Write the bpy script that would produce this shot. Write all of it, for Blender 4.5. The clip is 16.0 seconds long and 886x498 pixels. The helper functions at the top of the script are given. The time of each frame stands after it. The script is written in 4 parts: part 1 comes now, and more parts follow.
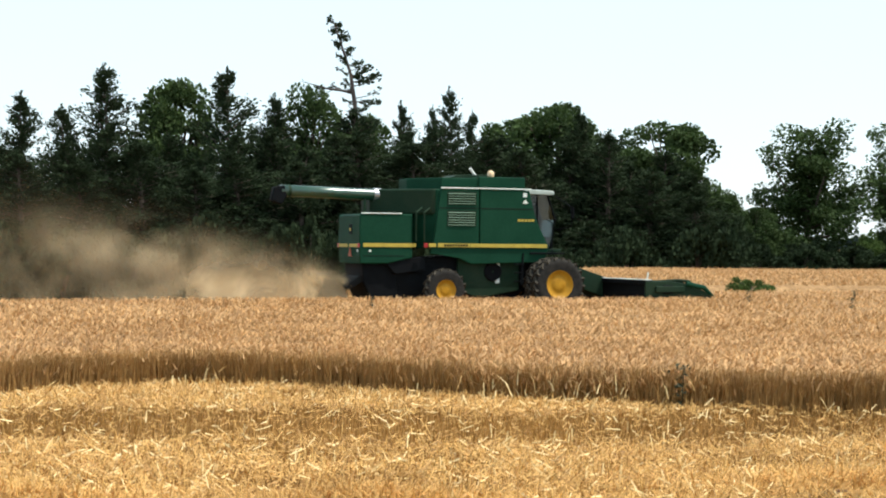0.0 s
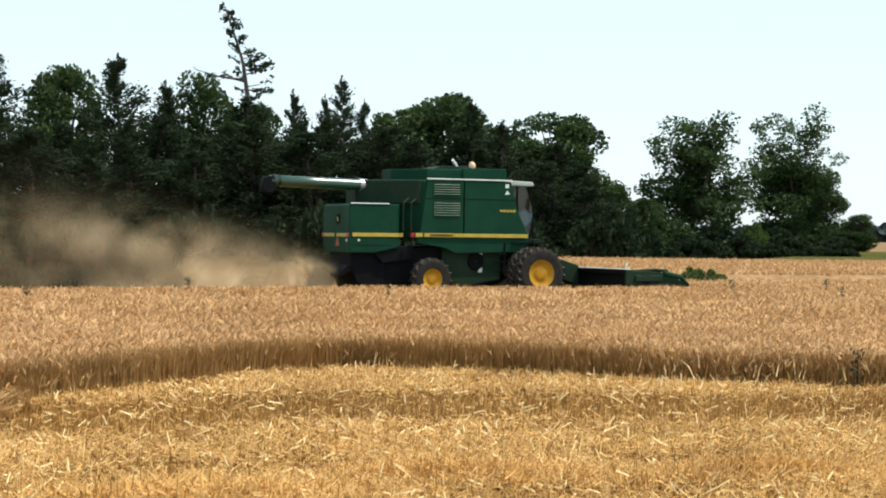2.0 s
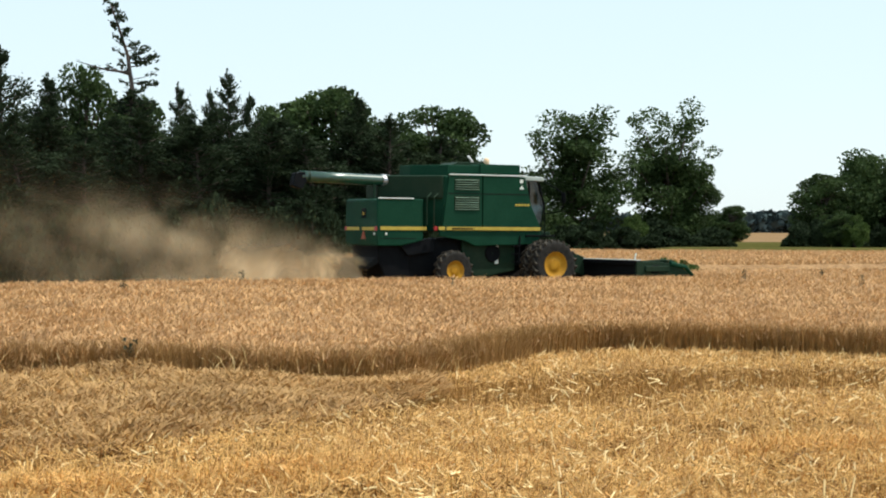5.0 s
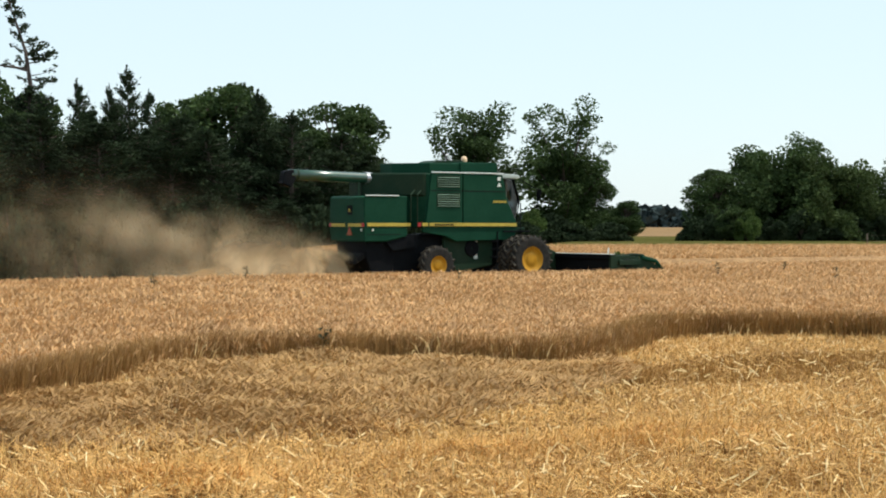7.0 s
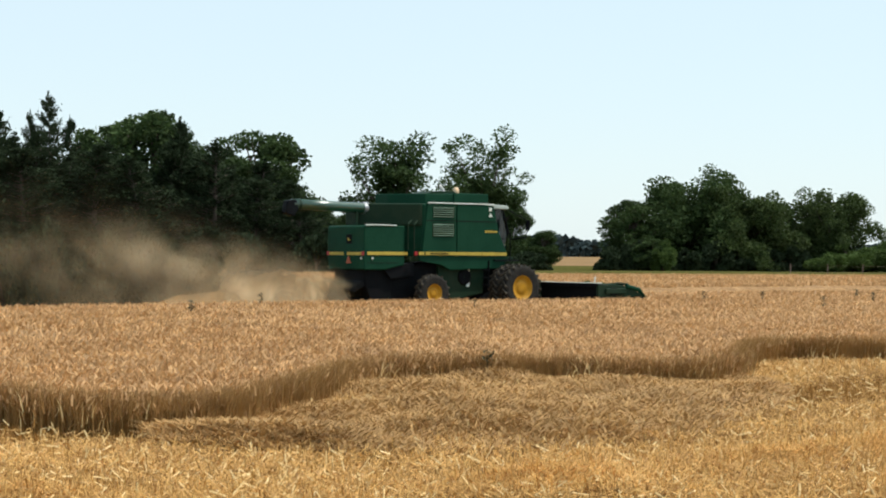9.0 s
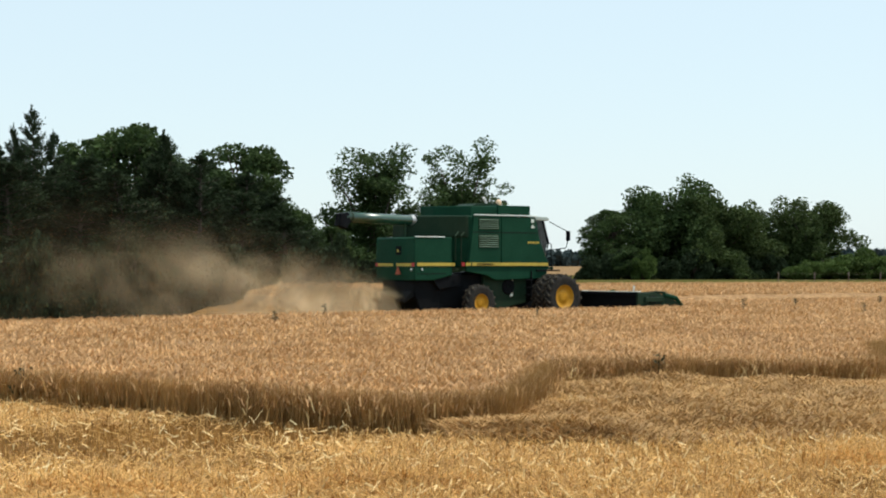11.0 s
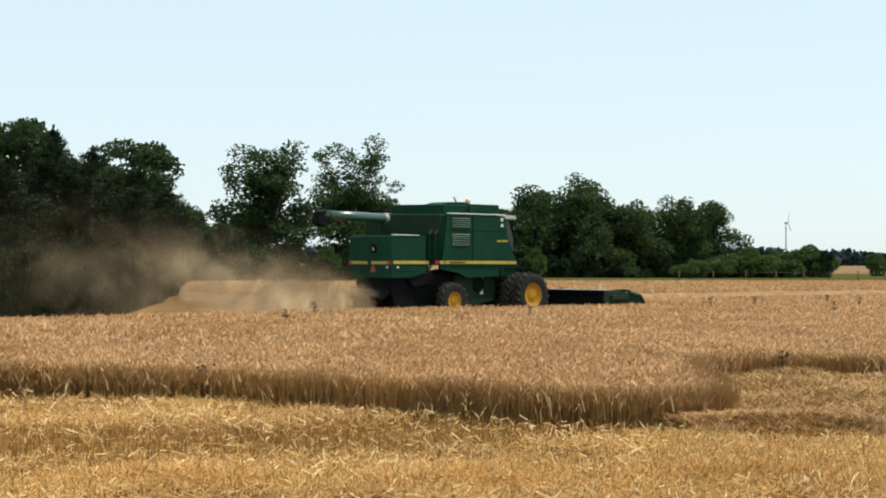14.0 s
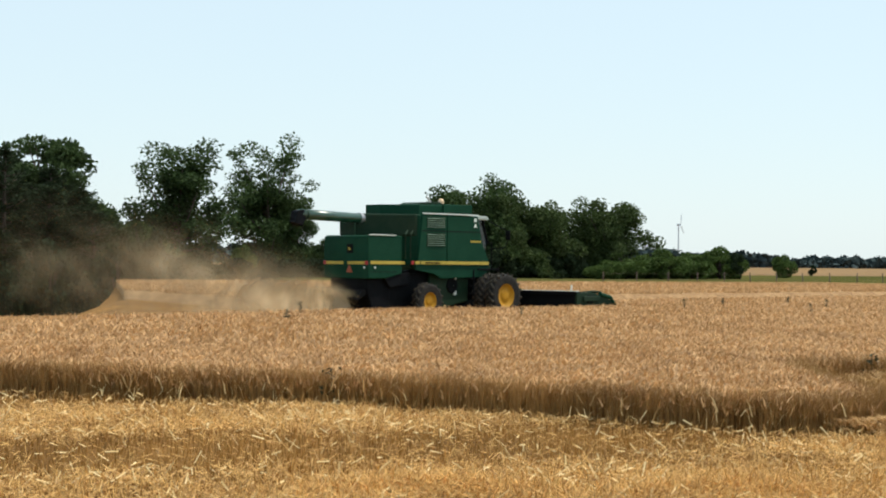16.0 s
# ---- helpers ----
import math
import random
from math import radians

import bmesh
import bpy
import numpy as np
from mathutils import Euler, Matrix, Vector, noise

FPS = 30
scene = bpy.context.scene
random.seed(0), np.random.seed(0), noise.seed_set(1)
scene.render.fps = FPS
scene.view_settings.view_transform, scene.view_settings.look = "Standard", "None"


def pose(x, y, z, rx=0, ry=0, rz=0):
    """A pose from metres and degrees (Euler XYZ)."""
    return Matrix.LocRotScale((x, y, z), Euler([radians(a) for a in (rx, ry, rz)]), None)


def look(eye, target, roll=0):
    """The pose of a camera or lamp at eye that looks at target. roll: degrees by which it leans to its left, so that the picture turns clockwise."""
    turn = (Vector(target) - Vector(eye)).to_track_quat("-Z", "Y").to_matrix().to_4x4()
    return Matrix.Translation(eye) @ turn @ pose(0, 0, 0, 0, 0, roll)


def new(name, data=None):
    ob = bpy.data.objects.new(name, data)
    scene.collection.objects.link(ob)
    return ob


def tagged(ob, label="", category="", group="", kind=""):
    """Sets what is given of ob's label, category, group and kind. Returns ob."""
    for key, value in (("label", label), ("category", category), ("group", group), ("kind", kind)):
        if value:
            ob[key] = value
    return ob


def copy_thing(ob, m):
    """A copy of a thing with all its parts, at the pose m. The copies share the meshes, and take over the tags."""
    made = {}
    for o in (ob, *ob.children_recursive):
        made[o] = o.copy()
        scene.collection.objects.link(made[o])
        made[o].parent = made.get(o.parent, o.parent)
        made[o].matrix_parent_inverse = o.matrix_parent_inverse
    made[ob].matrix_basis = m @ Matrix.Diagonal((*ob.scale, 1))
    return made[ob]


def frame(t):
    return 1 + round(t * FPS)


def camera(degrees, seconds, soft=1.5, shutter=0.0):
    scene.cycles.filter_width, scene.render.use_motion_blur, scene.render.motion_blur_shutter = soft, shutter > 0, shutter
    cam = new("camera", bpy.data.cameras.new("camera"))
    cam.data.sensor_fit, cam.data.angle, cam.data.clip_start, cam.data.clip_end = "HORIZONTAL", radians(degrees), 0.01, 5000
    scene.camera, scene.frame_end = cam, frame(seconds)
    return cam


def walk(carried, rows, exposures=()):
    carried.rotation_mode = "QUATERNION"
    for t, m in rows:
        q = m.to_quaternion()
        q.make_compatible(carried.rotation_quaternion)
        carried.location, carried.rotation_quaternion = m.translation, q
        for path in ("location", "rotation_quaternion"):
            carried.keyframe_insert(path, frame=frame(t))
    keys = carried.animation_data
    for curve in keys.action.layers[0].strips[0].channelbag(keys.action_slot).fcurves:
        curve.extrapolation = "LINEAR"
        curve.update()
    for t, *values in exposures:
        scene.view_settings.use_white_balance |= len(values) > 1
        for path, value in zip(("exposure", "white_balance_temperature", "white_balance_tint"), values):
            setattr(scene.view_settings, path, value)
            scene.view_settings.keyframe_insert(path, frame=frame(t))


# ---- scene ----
cam = camera(28.38, 16.0, soft=2.0)
PATH = [
    (0, 0.000, 0.000, 2.057, 89.887, -0.453, 0.000),
    (0.5, -1.082, -0.278, 2.045, 89.906, -0.488, -1.435),
    (1, -2.179, -0.550, 2.050, 89.587, -0.593, -2.824),
    (1.5, -3.296, -0.815, 2.050, 89.492, -0.601, -3.840),
    (2, -4.414, -1.074, 2.051, 89.563, -0.647, -4.558),
    (2.5, -5.530, -1.336, 2.052, 89.455, -0.595, -5.130),
    (3, -6.659, -1.611, 2.046, 89.388, -0.588, -5.941),
    (3.5, -7.800, -1.905, 2.057, 89.232, -0.352, -7.062),
    (6, -13.557, -3.465, 2.045, 89.374, -0.454, -11.780),
    (6.5, -14.674, -3.760, 2.048, 89.137, -0.285, -12.964),
    (7, -15.766, -4.037, 2.045, 89.219, -0.146, -14.044),
    (7.5, -16.878, -4.285, 2.046, 89.460, -0.162, -15.132),
    (8, -17.986, -4.507, 2.043, 89.627, -0.307, -16.041),
    (8.5, -19.057, -4.705, 2.049, 89.910, -0.418, -16.962),
    (11, -23.988, -5.559, 2.046, 90.512, -0.062, -18.897),
    (11.5, -24.889, -5.620, 2.048, 90.337, 0.179, -19.907),
    (12, -25.701, -5.570, 2.049, 90.165, 0.248, -20.936),
    (12.5, -26.437, -5.410, 2.049, 90.240, 0.382, -21.956),
    (13, -27.114, -5.156, 2.049, 90.336, 0.156, -22.388),
    (13.5, -27.746, -4.835, 2.056, 90.493, -0.093, -22.665),
    (14, -28.386, -4.455, 2.049, 90.449, -0.229, -23.433),
    (14.5, -29.061, -4.032, 2.061, 90.268, -0.148, -24.257),
    (15, -29.752, -3.595, 2.051, 90.506, -0.382, -25.040),
    (15.5, -30.476, -3.149, 2.052, 90.689, -0.468, -25.838),
    (16, -31.219, -2.701, 2.058, 90.462, -0.552, -26.920),
]
walk(cam, [(t, pose(x, y, z, rx, ry, rz)) for t, x, y, z, rx, ry, rz in PATH],
     exposures=[(0.0, 1.10), (2.0, 1.0), (3.5, 0.92), (7.0, 0.85), (11.0, 0.77), (16.0, 0.77)])

# ---- world, sun, exposure ----
SUN_AZ, SUN_EL = 101.0, 62.0
world = bpy.data.worlds.new("sky")
scene.world = world
world.use_nodes = True
wn = world.node_tree
wn.nodes.clear()
w_out = wn.nodes.new("ShaderNodeOutputWorld")
w_bg = wn.nodes.new("ShaderNodeBackground")
w_sky = wn.nodes.new("ShaderNodeTexSky")
w_sky.sky_type = "NISHITA"
w_sky.sun_disc = False
w_sky.sun_elevation, w_sky.sun_rotation = radians(SUN_EL), radians(SUN_AZ)
w_sky.air_density, w_sky.dust_density, w_sky.ozone_density = 1.15, 0.4, 2.2
w_bg.inputs["Strength"].default_value = 0.105
w_mix = wn.nodes.new("ShaderNodeMix")
w_mix.data_type = "RGBA"
w_mix.inputs[0].default_value = 0.78
w_mix.inputs[7].default_value = (4.1, 4.95, 5.35, 1)  # thin white summer haze over the whole sky
wn.links.new(w_sky.outputs[0], w_mix.inputs[6])
wn.links.new(w_mix.outputs[2], w_bg.inputs[0])
wn.links.new(w_bg.outputs[0], w_out.inputs[0])
sun_data = bpy.data.lights.new("sun", "SUN")
sun_data.energy, sun_data.angle, sun_data.color = 2.42, radians(0.55), (1.0, 0.94, 0.84)
sun = new("sun", sun_data)
a, e = radians(SUN_AZ), radians(SUN_EL)
sun.matrix_world = look((60 * math.sin(a), 60 * math.cos(a), 80), (60 * math.sin(a) - math.sin(a) * math.cos(e), 60 * math.cos(a) - math.cos(a) * math.cos(e), 80 - math.sin(e)))

# ---- materials ----
def material(name, colour, rough=0.6, metal=0.0, vary=0.25, scale=3.0, fine=40.0, bump=0.0, tint=None, island=0.0, translucent=0.0, coat=0.0, spec=0.4):
    """Noise at two scales over the base colour, with optional bump, per-piece variation and light passing through."""
    m = bpy.data.materials.new(name)
    m.use_nodes = True
    nt = m.node_tree
    bsdf = nt.nodes["Principled BSDF"]
    bsdf.inputs["Roughness"].default_value = rough
    bsdf.inputs["Metallic"].default_value = metal
    bsdf.inputs["Coat Weight"].default_value = coat
    bsdf.inputs["Specular IOR Level"].default_value = spec
    tc = nt.nodes.new("ShaderNodeTexCoord")
    n1 = nt.nodes.new("ShaderNodeTexNoise")
    n1.inputs["Scale"].default_value, n1.inputs["Detail"].default_value = scale, 4
    n2 = nt.nodes.new("ShaderNodeTexNoise")
    n2.inputs["Scale"].default_value, n2.inputs["Detail"].default_value = fine, 3
    nt.links.new(tc.outputs["Object"], n1.inputs["Vector"])
    nt.links.new(tc.outputs["Object"], n2.inputs["Vector"])
    add = nt.nodes.new("ShaderNodeMath")
    add.operation = "ADD"
    nt.links.new(n1.outputs[0], add.inputs[0])
    nt.links.new(n2.outputs[0], add.inputs[1])
    last = add.outputs[0]
    if island:
        geo = nt.nodes.new("ShaderNodeNewGeometry")
        mul = nt.nodes.new("ShaderNodeMath")
        mul.operation = "MULTIPLY_ADD"
        mul.inputs[1].default_value = island
        nt.links.new(geo.outputs["Random Per Island"], mul.inputs[0])
        nt.links.new(last, mul.inputs[2])
        last = mul.outputs[0]
    ramp = nt.nodes.new("ShaderNodeMapRange")
    ramp.inputs[1].default_value, ramp.inputs[2].default_value = 0.6, 1.4 + island
    nt.links.new(last, ramp.inputs[0])
    mix = nt.nodes.new("ShaderNodeMix")
    mix.data_type = "RGBA"
    other = tint or tuple(min(1, c * (1 + 2 * vary)) for c in colour)
    lo = tuple(c * (1 - vary) for c in colour)
    mix.inputs[6].default_value, mix.inputs[7].default_value = (*lo, 1), (*other, 1)
    nt.links.new(ramp.outputs[0], mix.inputs[0])
    nt.links.new(mix.outputs[2], bsdf.inputs["Base Color"])
    if bump:
        b = nt.nodes.new("ShaderNodeBump")
        b.inputs["Strength"].default_value, b.inputs["Distance"].default_value = bump, 0.05
        nt.links.new(add.outputs[0], b.inputs["Height"])
        nt.links.new(b.outputs[0], bsdf.inputs["Normal"])
    if translucent:
        tr = nt.nodes.new("ShaderNodeBsdfTranslucent")
        nt.links.new(mix.outputs[2], tr.inputs[0])
        ms = nt.nodes.new("ShaderNodeMixShader")
        ms.inputs[0].default_value = translucent
        nt.links.new(bsdf.outputs[0], ms.inputs[1])
        nt.links.new(tr.outputs[0], ms.inputs[2])
        nt.links.new(ms.outputs[0], nt.nodes["Material Output"].inputs[0])
    return m


GREEN = material("green_paint", (0.0042, 0.040, 0.021), 0.6, vary=0.18, scale=1.2, fine=25, tint=(0.010, 0.054, 0.030), spec=0.07)
AUGER = material("auger_paint", (0.006, 0.050, 0.025), 0.3, vary=0.18, scale=1.2, fine=25, tint=(0.014, 0.065, 0.034), spec=0.5, coat=0.4)
AUGER.node_tree.nodes["Principled BSDF"].inputs["Coat IOR"].default_value = 1.9
AUGER.node_tree.nodes["Principled BSDF"].inputs["Coat Roughness"].default_value = 0.27
# darker green for dusty parts, and for shade painted onto the tank wall
GREEN_DARK = material("green_paint_dusty_shaded", (0.007, 0.035, 0.018), 0.6, vary=0.3, scale=1.5, fine=30, tint=(0.022, 0.038, 0.022), spec=0.1)
YELLOW = material("yellow_paint", (0.40, 0.31, 0.055), 0.5, vary=0.15, scale=4, spec=0.2)
# rim yellow made dimmer and more orange: the wheels' shade is in it
RIM = material("yellow_rim_shaded", (0.38, 0.19, 0.012), 0.55, vary=0.25, scale=3, spec=0.2)
RUBBER = material("tyre_rubber", (0.014, 0.014, 0.015), 0.8, vary=0.3, scale=5, tint=(0.042, 0.039, 0.033), bump=0.2, spec=0.12)
BLACK = material("black_steel", (0.004, 0.005, 0.006), 0.7, vary=0.3, scale=4, spec=0.08)
DARK = material("dark_opening", (0.008, 0.009, 0.009), 0.8, vary=0.3, spec=0.12)
# pale parts and stickers, also the strips that paint sun highlights on edges
PALE = material("pale_trim_highlight", (0.60, 0.66, 0.62), 0.4, vary=0.12, scale=6)
ROOF = material("dusty_roof", (0.34, 0.40, 0.37), 0.5, vary=0.15, scale=5)
WHITE = material("white_paint", (0.78, 0.78, 0.75), 0.5, vary=0.08, scale=6)
ORANGE = material("orange_reflector", (0.26, 0.06, 0.025), 0.6, vary=0.2)
RED = material("red_lamp", (0.30, 0.02, 0.02), 0.3, vary=0.1)
CREAM = material("beacon_cream", (0.72, 0.50, 0.30), 0.4, vary=0.1)
STEEL = material("worn_steel", (0.35, 0.36, 0.37), 0.4, 0.8, vary=0.2, scale=8)
CABLIN = material("cab_lining", (0.05, 0.05, 0.055), 0.8, vary=0.2)
GLASS = bpy.data.materials.new("cab_glass")
GLASS.use_nodes = True
GLASS.node_tree.nodes["Principled BSDF"].inputs["Transmission Weight"].default_value = 0.9
GLASS.node_tree.nodes["Principled BSDF"].inputs["Base Color"].default_value = (0.06, 0.085, 0.085, 1)
GLASS.node_tree.nodes["Principled BSDF"].inputs["Roughness"].default_value = 0.05
SOIL = material("stubble_ground", (0.14, 0.064, 0.016), 0.95, vary=0.45, scale=0.35, fine=14, bump=0.8, tint=(0.30, 0.15, 0.036), spec=0.1)
CANOPY = material("wheat_canopy", (0.25, 0.135, 0.058), 0.9, vary=0.4, scale=2.2, fine=20, bump=1.0, tint=(0.50, 0.31, 0.15), spec=0.1)
EAR = material("wheat_ears", (0.27, 0.135, 0.048), 0.65, vary=0.4, scale=0.9, fine=5, tint=(0.90, 0.550, 0.245), island=0.7, translucent=0.2)
STALK = material("wheat_stalks", (0.24, 0.122, 0.036), 0.7, vary=0.3, scale=0.8, fine=6, tint=(0.52, 0.30, 0.095), island=0.5, translucent=0.18)
STRAW = material("cut_straw", (0.45, 0.205, 0.040), 0.5, vary=0.35, scale=0.6, fine=8, tint=(1.0, 0.63, 0.21), island=1.0, translucent=0.15)
LAID = material("laid_wheat", (0.30, 0.160, 0.052), 0.7, vary=0.35, scale=0.8, fine=6, tint=(0.70, 0.43, 0.165), island=0.6, translucent=0.2)
# straw with the sun's glint painted in as a much paler base colour
GLINT = material("straw_painted_glint", (0.88, 0.58, 0.21), 0.45, vary=0.15, scale=0.6, fine=8, tint=(1.0, 0.82, 0.44), translucent=0.05)
STUB = material("stubble_stalks", (0.22, 0.105, 0.024), 0.7, vary=0.4, scale=0.4, fine=8, tint=(0.52, 0.275, 0.065), island=0.6, translucent=0.2)
CLOD = material("dark_clod", (0.10, 0.05, 0.025), 0.95, vary=0.4, scale=10)
CHAFF = material("chaff", (0.80, 0.57, 0.29), 0.9, vary=0.1, scale=0.4, fine=3, tint=(0.92, 0.72, 0.44), translucent=0.5)
DUST = material("fine_dust", (0.80, 0.585, 0.33), 0.9, vary=0.12, scale=0.3, fine=1.2, tint=(0.94, 0.76, 0.50), translucent=0.5, spec=0.0)
TREAD = material("dusty_tread", (0.035, 0.032, 0.028), 0.9, vary=0.35, scale=4, tint=(0.10, 0.088, 0.068), spec=0.05)
def node_math(nt, op, a_, b_=None):
    n_ = nt.nodes.new("ShaderNodeMath")
    n_.operation = op
    for k_, val in enumerate((a_, b_)):
        if val is None:
            continue
        if isinstance(val, (int, float)):
            n_.inputs[k_].default_value = val
        else:
            nt.links.new(val, n_.inputs[k_])
    return n_.outputs[0]


# drifting dust: thickest low behind the spreader, thinning upwards and backwards, torn by eddies
dn = DUST.node_tree
d_tc = dn.nodes.new("ShaderNodeTexCoord")
d_xyz = dn.nodes.new("ShaderNodeSeparateXYZ")
dn.links.new(d_tc.outputs["Object"], d_xyz.inputs[0])
d_back = node_math(dn, "MULTIPLY", d_xyz.outputs[0], -1.0)
d_wide = node_math(dn, "ADD", node_math(dn, "MULTIPLY", d_back, 0.115), 0.38)
d_mid = node_math(dn, "ADD", node_math(dn, "MULTIPLY", d_back, 0.05), 0.55)
d_off = node_math(dn, "DIVIDE", node_math(dn, "SUBTRACT", d_xyz.outputs[2], d_mid), d_wide)
d_bell = node_math(dn, "EXPONENT", node_math(dn, "MULTIPLY", node_math(dn, "MULTIPLY", d_off, d_off), -1.0))
d_fade = node_math(dn, "EXPONENT", node_math(dn, "MULTIPLY", d_back, -0.15))
d_noise = dn.nodes.new("ShaderNodeTexNoise")
d_noise.inputs["Scale"].default_value, d_noise.inputs["Detail"].default_value, d_noise.inputs["Distortion"].default_value = 0.55, 5, 0.8
dn.links.new(d_tc.outputs["Object"], d_noise.inputs["Vector"])
d_eddy = node_math(dn, "MAXIMUM", node_math(dn, "MULTIPLY", node_math(dn, "SUBTRACT", d_noise.outputs[0], 0.36), 3.8), 0.0)
d_start = node_math(dn, "MINIMUM", node_math(dn, "MULTIPLY", d_back, 2.6), 1.0)
d_end = node_math(dn, "MINIMUM", node_math(dn, "MAXIMUM", node_math(dn, "MULTIPLY", node_math(dn, "SUBTRACT", 18.0, d_back), 0.14), 0.0), 1.0)
d_all = node_math(dn, "MULTIPLY", node_math(dn, "MULTIPLY", d_bell, d_fade), node_math(dn, "MULTIPLY", d_eddy, node_math(dn, "MULTIPLY", d_start, d_end)))
d_thick = node_math(dn, "ADD", node_math(dn, "MULTIPLY", node_math(dn, "EXPONENT", node_math(dn, "MULTIPLY", d_back, -0.30)), 2.6), 0.62)
d_alpha = node_math(dn, "MINIMUM", node_math(dn, "MAXIMUM", node_math(dn, "MULTIPLY", d_all, d_thick), 0.0), 0.85)
c_out = dn.nodes["Material Output"]
c_mix = dn.nodes.new("ShaderNodeMixShader")
c_tr = dn.nodes.new("ShaderNodeBsdfTransparent")
c_solid = c_out.inputs[0].links[0].from_socket
d_up = dn.nodes.new("ShaderNodeCombineXYZ")  # fine dust catches the light from above, whichever way its drift is turned
for k_, val in enumerate((0.1, -0.6, 0.79)):
    d_up.inputs[k_].default_value = val
for n_ in dn.nodes:
    if n_.type in ("BSDF_PRINCIPLED", "BSDF_TRANSLUCENT"):
        dn.links.new(d_up.outputs[0], n_.inputs["Normal"])
dn.links.new(d_alpha, c_mix.inputs[0])
dn.links.new(c_tr.outputs[0], c_mix.inputs[1])
dn.links.new(c_solid, c_mix.inputs[2])
dn.links.new(c_mix.outputs[0], c_out.inputs[0])
GRASS = material("pasture_grass", (0.055, 0.066, 0.016), 0.95, vary=0.4, scale=0.05, fine=0.8, tint=(0.13, 0.115, 0.038), spec=0.0)
TANFIELD = material("far_stubble_field", (0.20, 0.125, 0.058), 0.95, vary=0.25, scale=0.02, fine=0.4, spec=0.05)
CEDAR = material("cedar_foliage", (0.012, 0.024, 0.012), 0.85, vary=0.4, scale=0.25, fine=2, tint=(0.045, 0.068, 0.030), island=0.6, translucent=0.15, spec=0.12)
LEAF = material("broadleaf_foliage", (0.012, 0.030, 0.011), 0.7, vary=0.4, scale=0.25, fine=2, tint=(0.088, 0.138, 0.044), island=0.7, translucent=0.25, spec=0.12)
BRIGHTLEAF = material("bright_shrub_foliage", (0.040, 0.072, 0.018), 0.7, vary=0.35, scale=0.3, fine=2, tint=(0.125, 0.19, 0.05), island=0.6, translucent=0.3, spec=0.12)
MIDLEAF = material("olive_foliage", (0.022, 0.040, 0.013), 0.7, vary=0.4, scale=0.25, fine=2, tint=(0.105, 0.150, 0.048), island=0.7, translucent=0.25, spec=0.12)
# bluish distance haze is part of this leaf colour
FARLEAF = material("far_wood_hazed_foliage", (0.034, 0.052, 0.056), 0.9, vary=0.25, scale=0.03, fine=0.3, tint=(0.065, 0.088, 0.085), island=0.4, spec=0.0)
BARK = material("bark", (0.06, 0.045, 0.035), 0.9, vary=0.35, scale=1.5, fine=12, bump=0.4)
WOOD = material("weathered_post", (0.13, 0.10, 0.08), 0.9, vary=0.3, scale=4)
TURBINE = material("turbine_hazed_white", (0.42, 0.47, 0.52), 0.6, vary=0.05, spec=0.1)
WEED = material("dark_weed", (0.030, 0.034, 0.014), 0.8, vary=0.3, scale=5, island=0.4)


# ---- mesh helpers ----
def part(name, bm, mat, parent=None, label="", smooth=False):
    me = bpy.data.meshes.new(name)
    bm.normal_update()
    bm.to_mesh(me)
    bm.free()
    me.materials.append(mat)
    if smooth:
        for p in me.polygons:
            p.use_smooth = True
    ob = new(name, me)
    ob.parent = parent
    if label:
        ob["label"] = label
    return ob


def stuff_mesh(name, verts, faces, mat, parent=None):
    me = bpy.data.meshes.new(name)
    me.from_pydata(verts.tolist() if hasattr(verts, "tolist") else verts, [], faces.tolist() if hasattr(faces, "tolist") else faces)
    me.materials.append(mat)
    ob = new(name, me)
    ob.parent = parent
    return ob


def box(x0, x1, y0, y1, z0, z1, bev=0.015, bm=None):
    own = bmesh.new()
    bmesh.ops.create_cube(own, size=1.0, matrix=Matrix.Translation(((x0 + x1) / 2, (y0 + y1) / 2, (z0 + z1) / 2)) @ Matrix.Diagonal((x1 - x0, y1 - y0, z1 - z0, 1)))
    if bev:
        bmesh.ops.bevel(own, geom=list(own.edges), offset=bev, segments=2, affect="EDGES", profile=0.5)
    return join(bm, own)


def join(bm, own):
    if bm is None:
        return own
    me = bpy.data.meshes.new("tmp")
    own.to_mesh(me)
    own.free()
    bm.from_mesh(me)
    bpy.data.meshes.remove(me)
    return bm


def prism(points, lo, hi, axis="y", bev=0.02, bm=None):
    """A polygon drawn in the two other axes, pulled from lo to hi along one axis."""
    own = bmesh.new()

    def at(p, q):
        return {"y": (p[0], q, p[1]), "z": (p[0], p[1], q), "x": (q, p[0], p[1])}[axis]
    a_ = [own.verts.new(at(p, lo)) for p in points]
    b_ = [own.verts.new(at(p, hi)) for p in points]
    n = len(points)
    own.faces.new(a_)
    own.faces.new(b_[::-1])
    for i in range(n):
        own.faces.new((a_[i], b_[i], b_[(i + 1) % n], a_[(i + 1) % n]))
    bmesh.ops.recalc_face_normals(own, faces=own.faces[:])
    if bev:
        bmesh.ops.bevel(own, geom=list(own.edges), offset=bev, segments=2, affect="EDGES", profile=0.5)
    return join(bm, own)


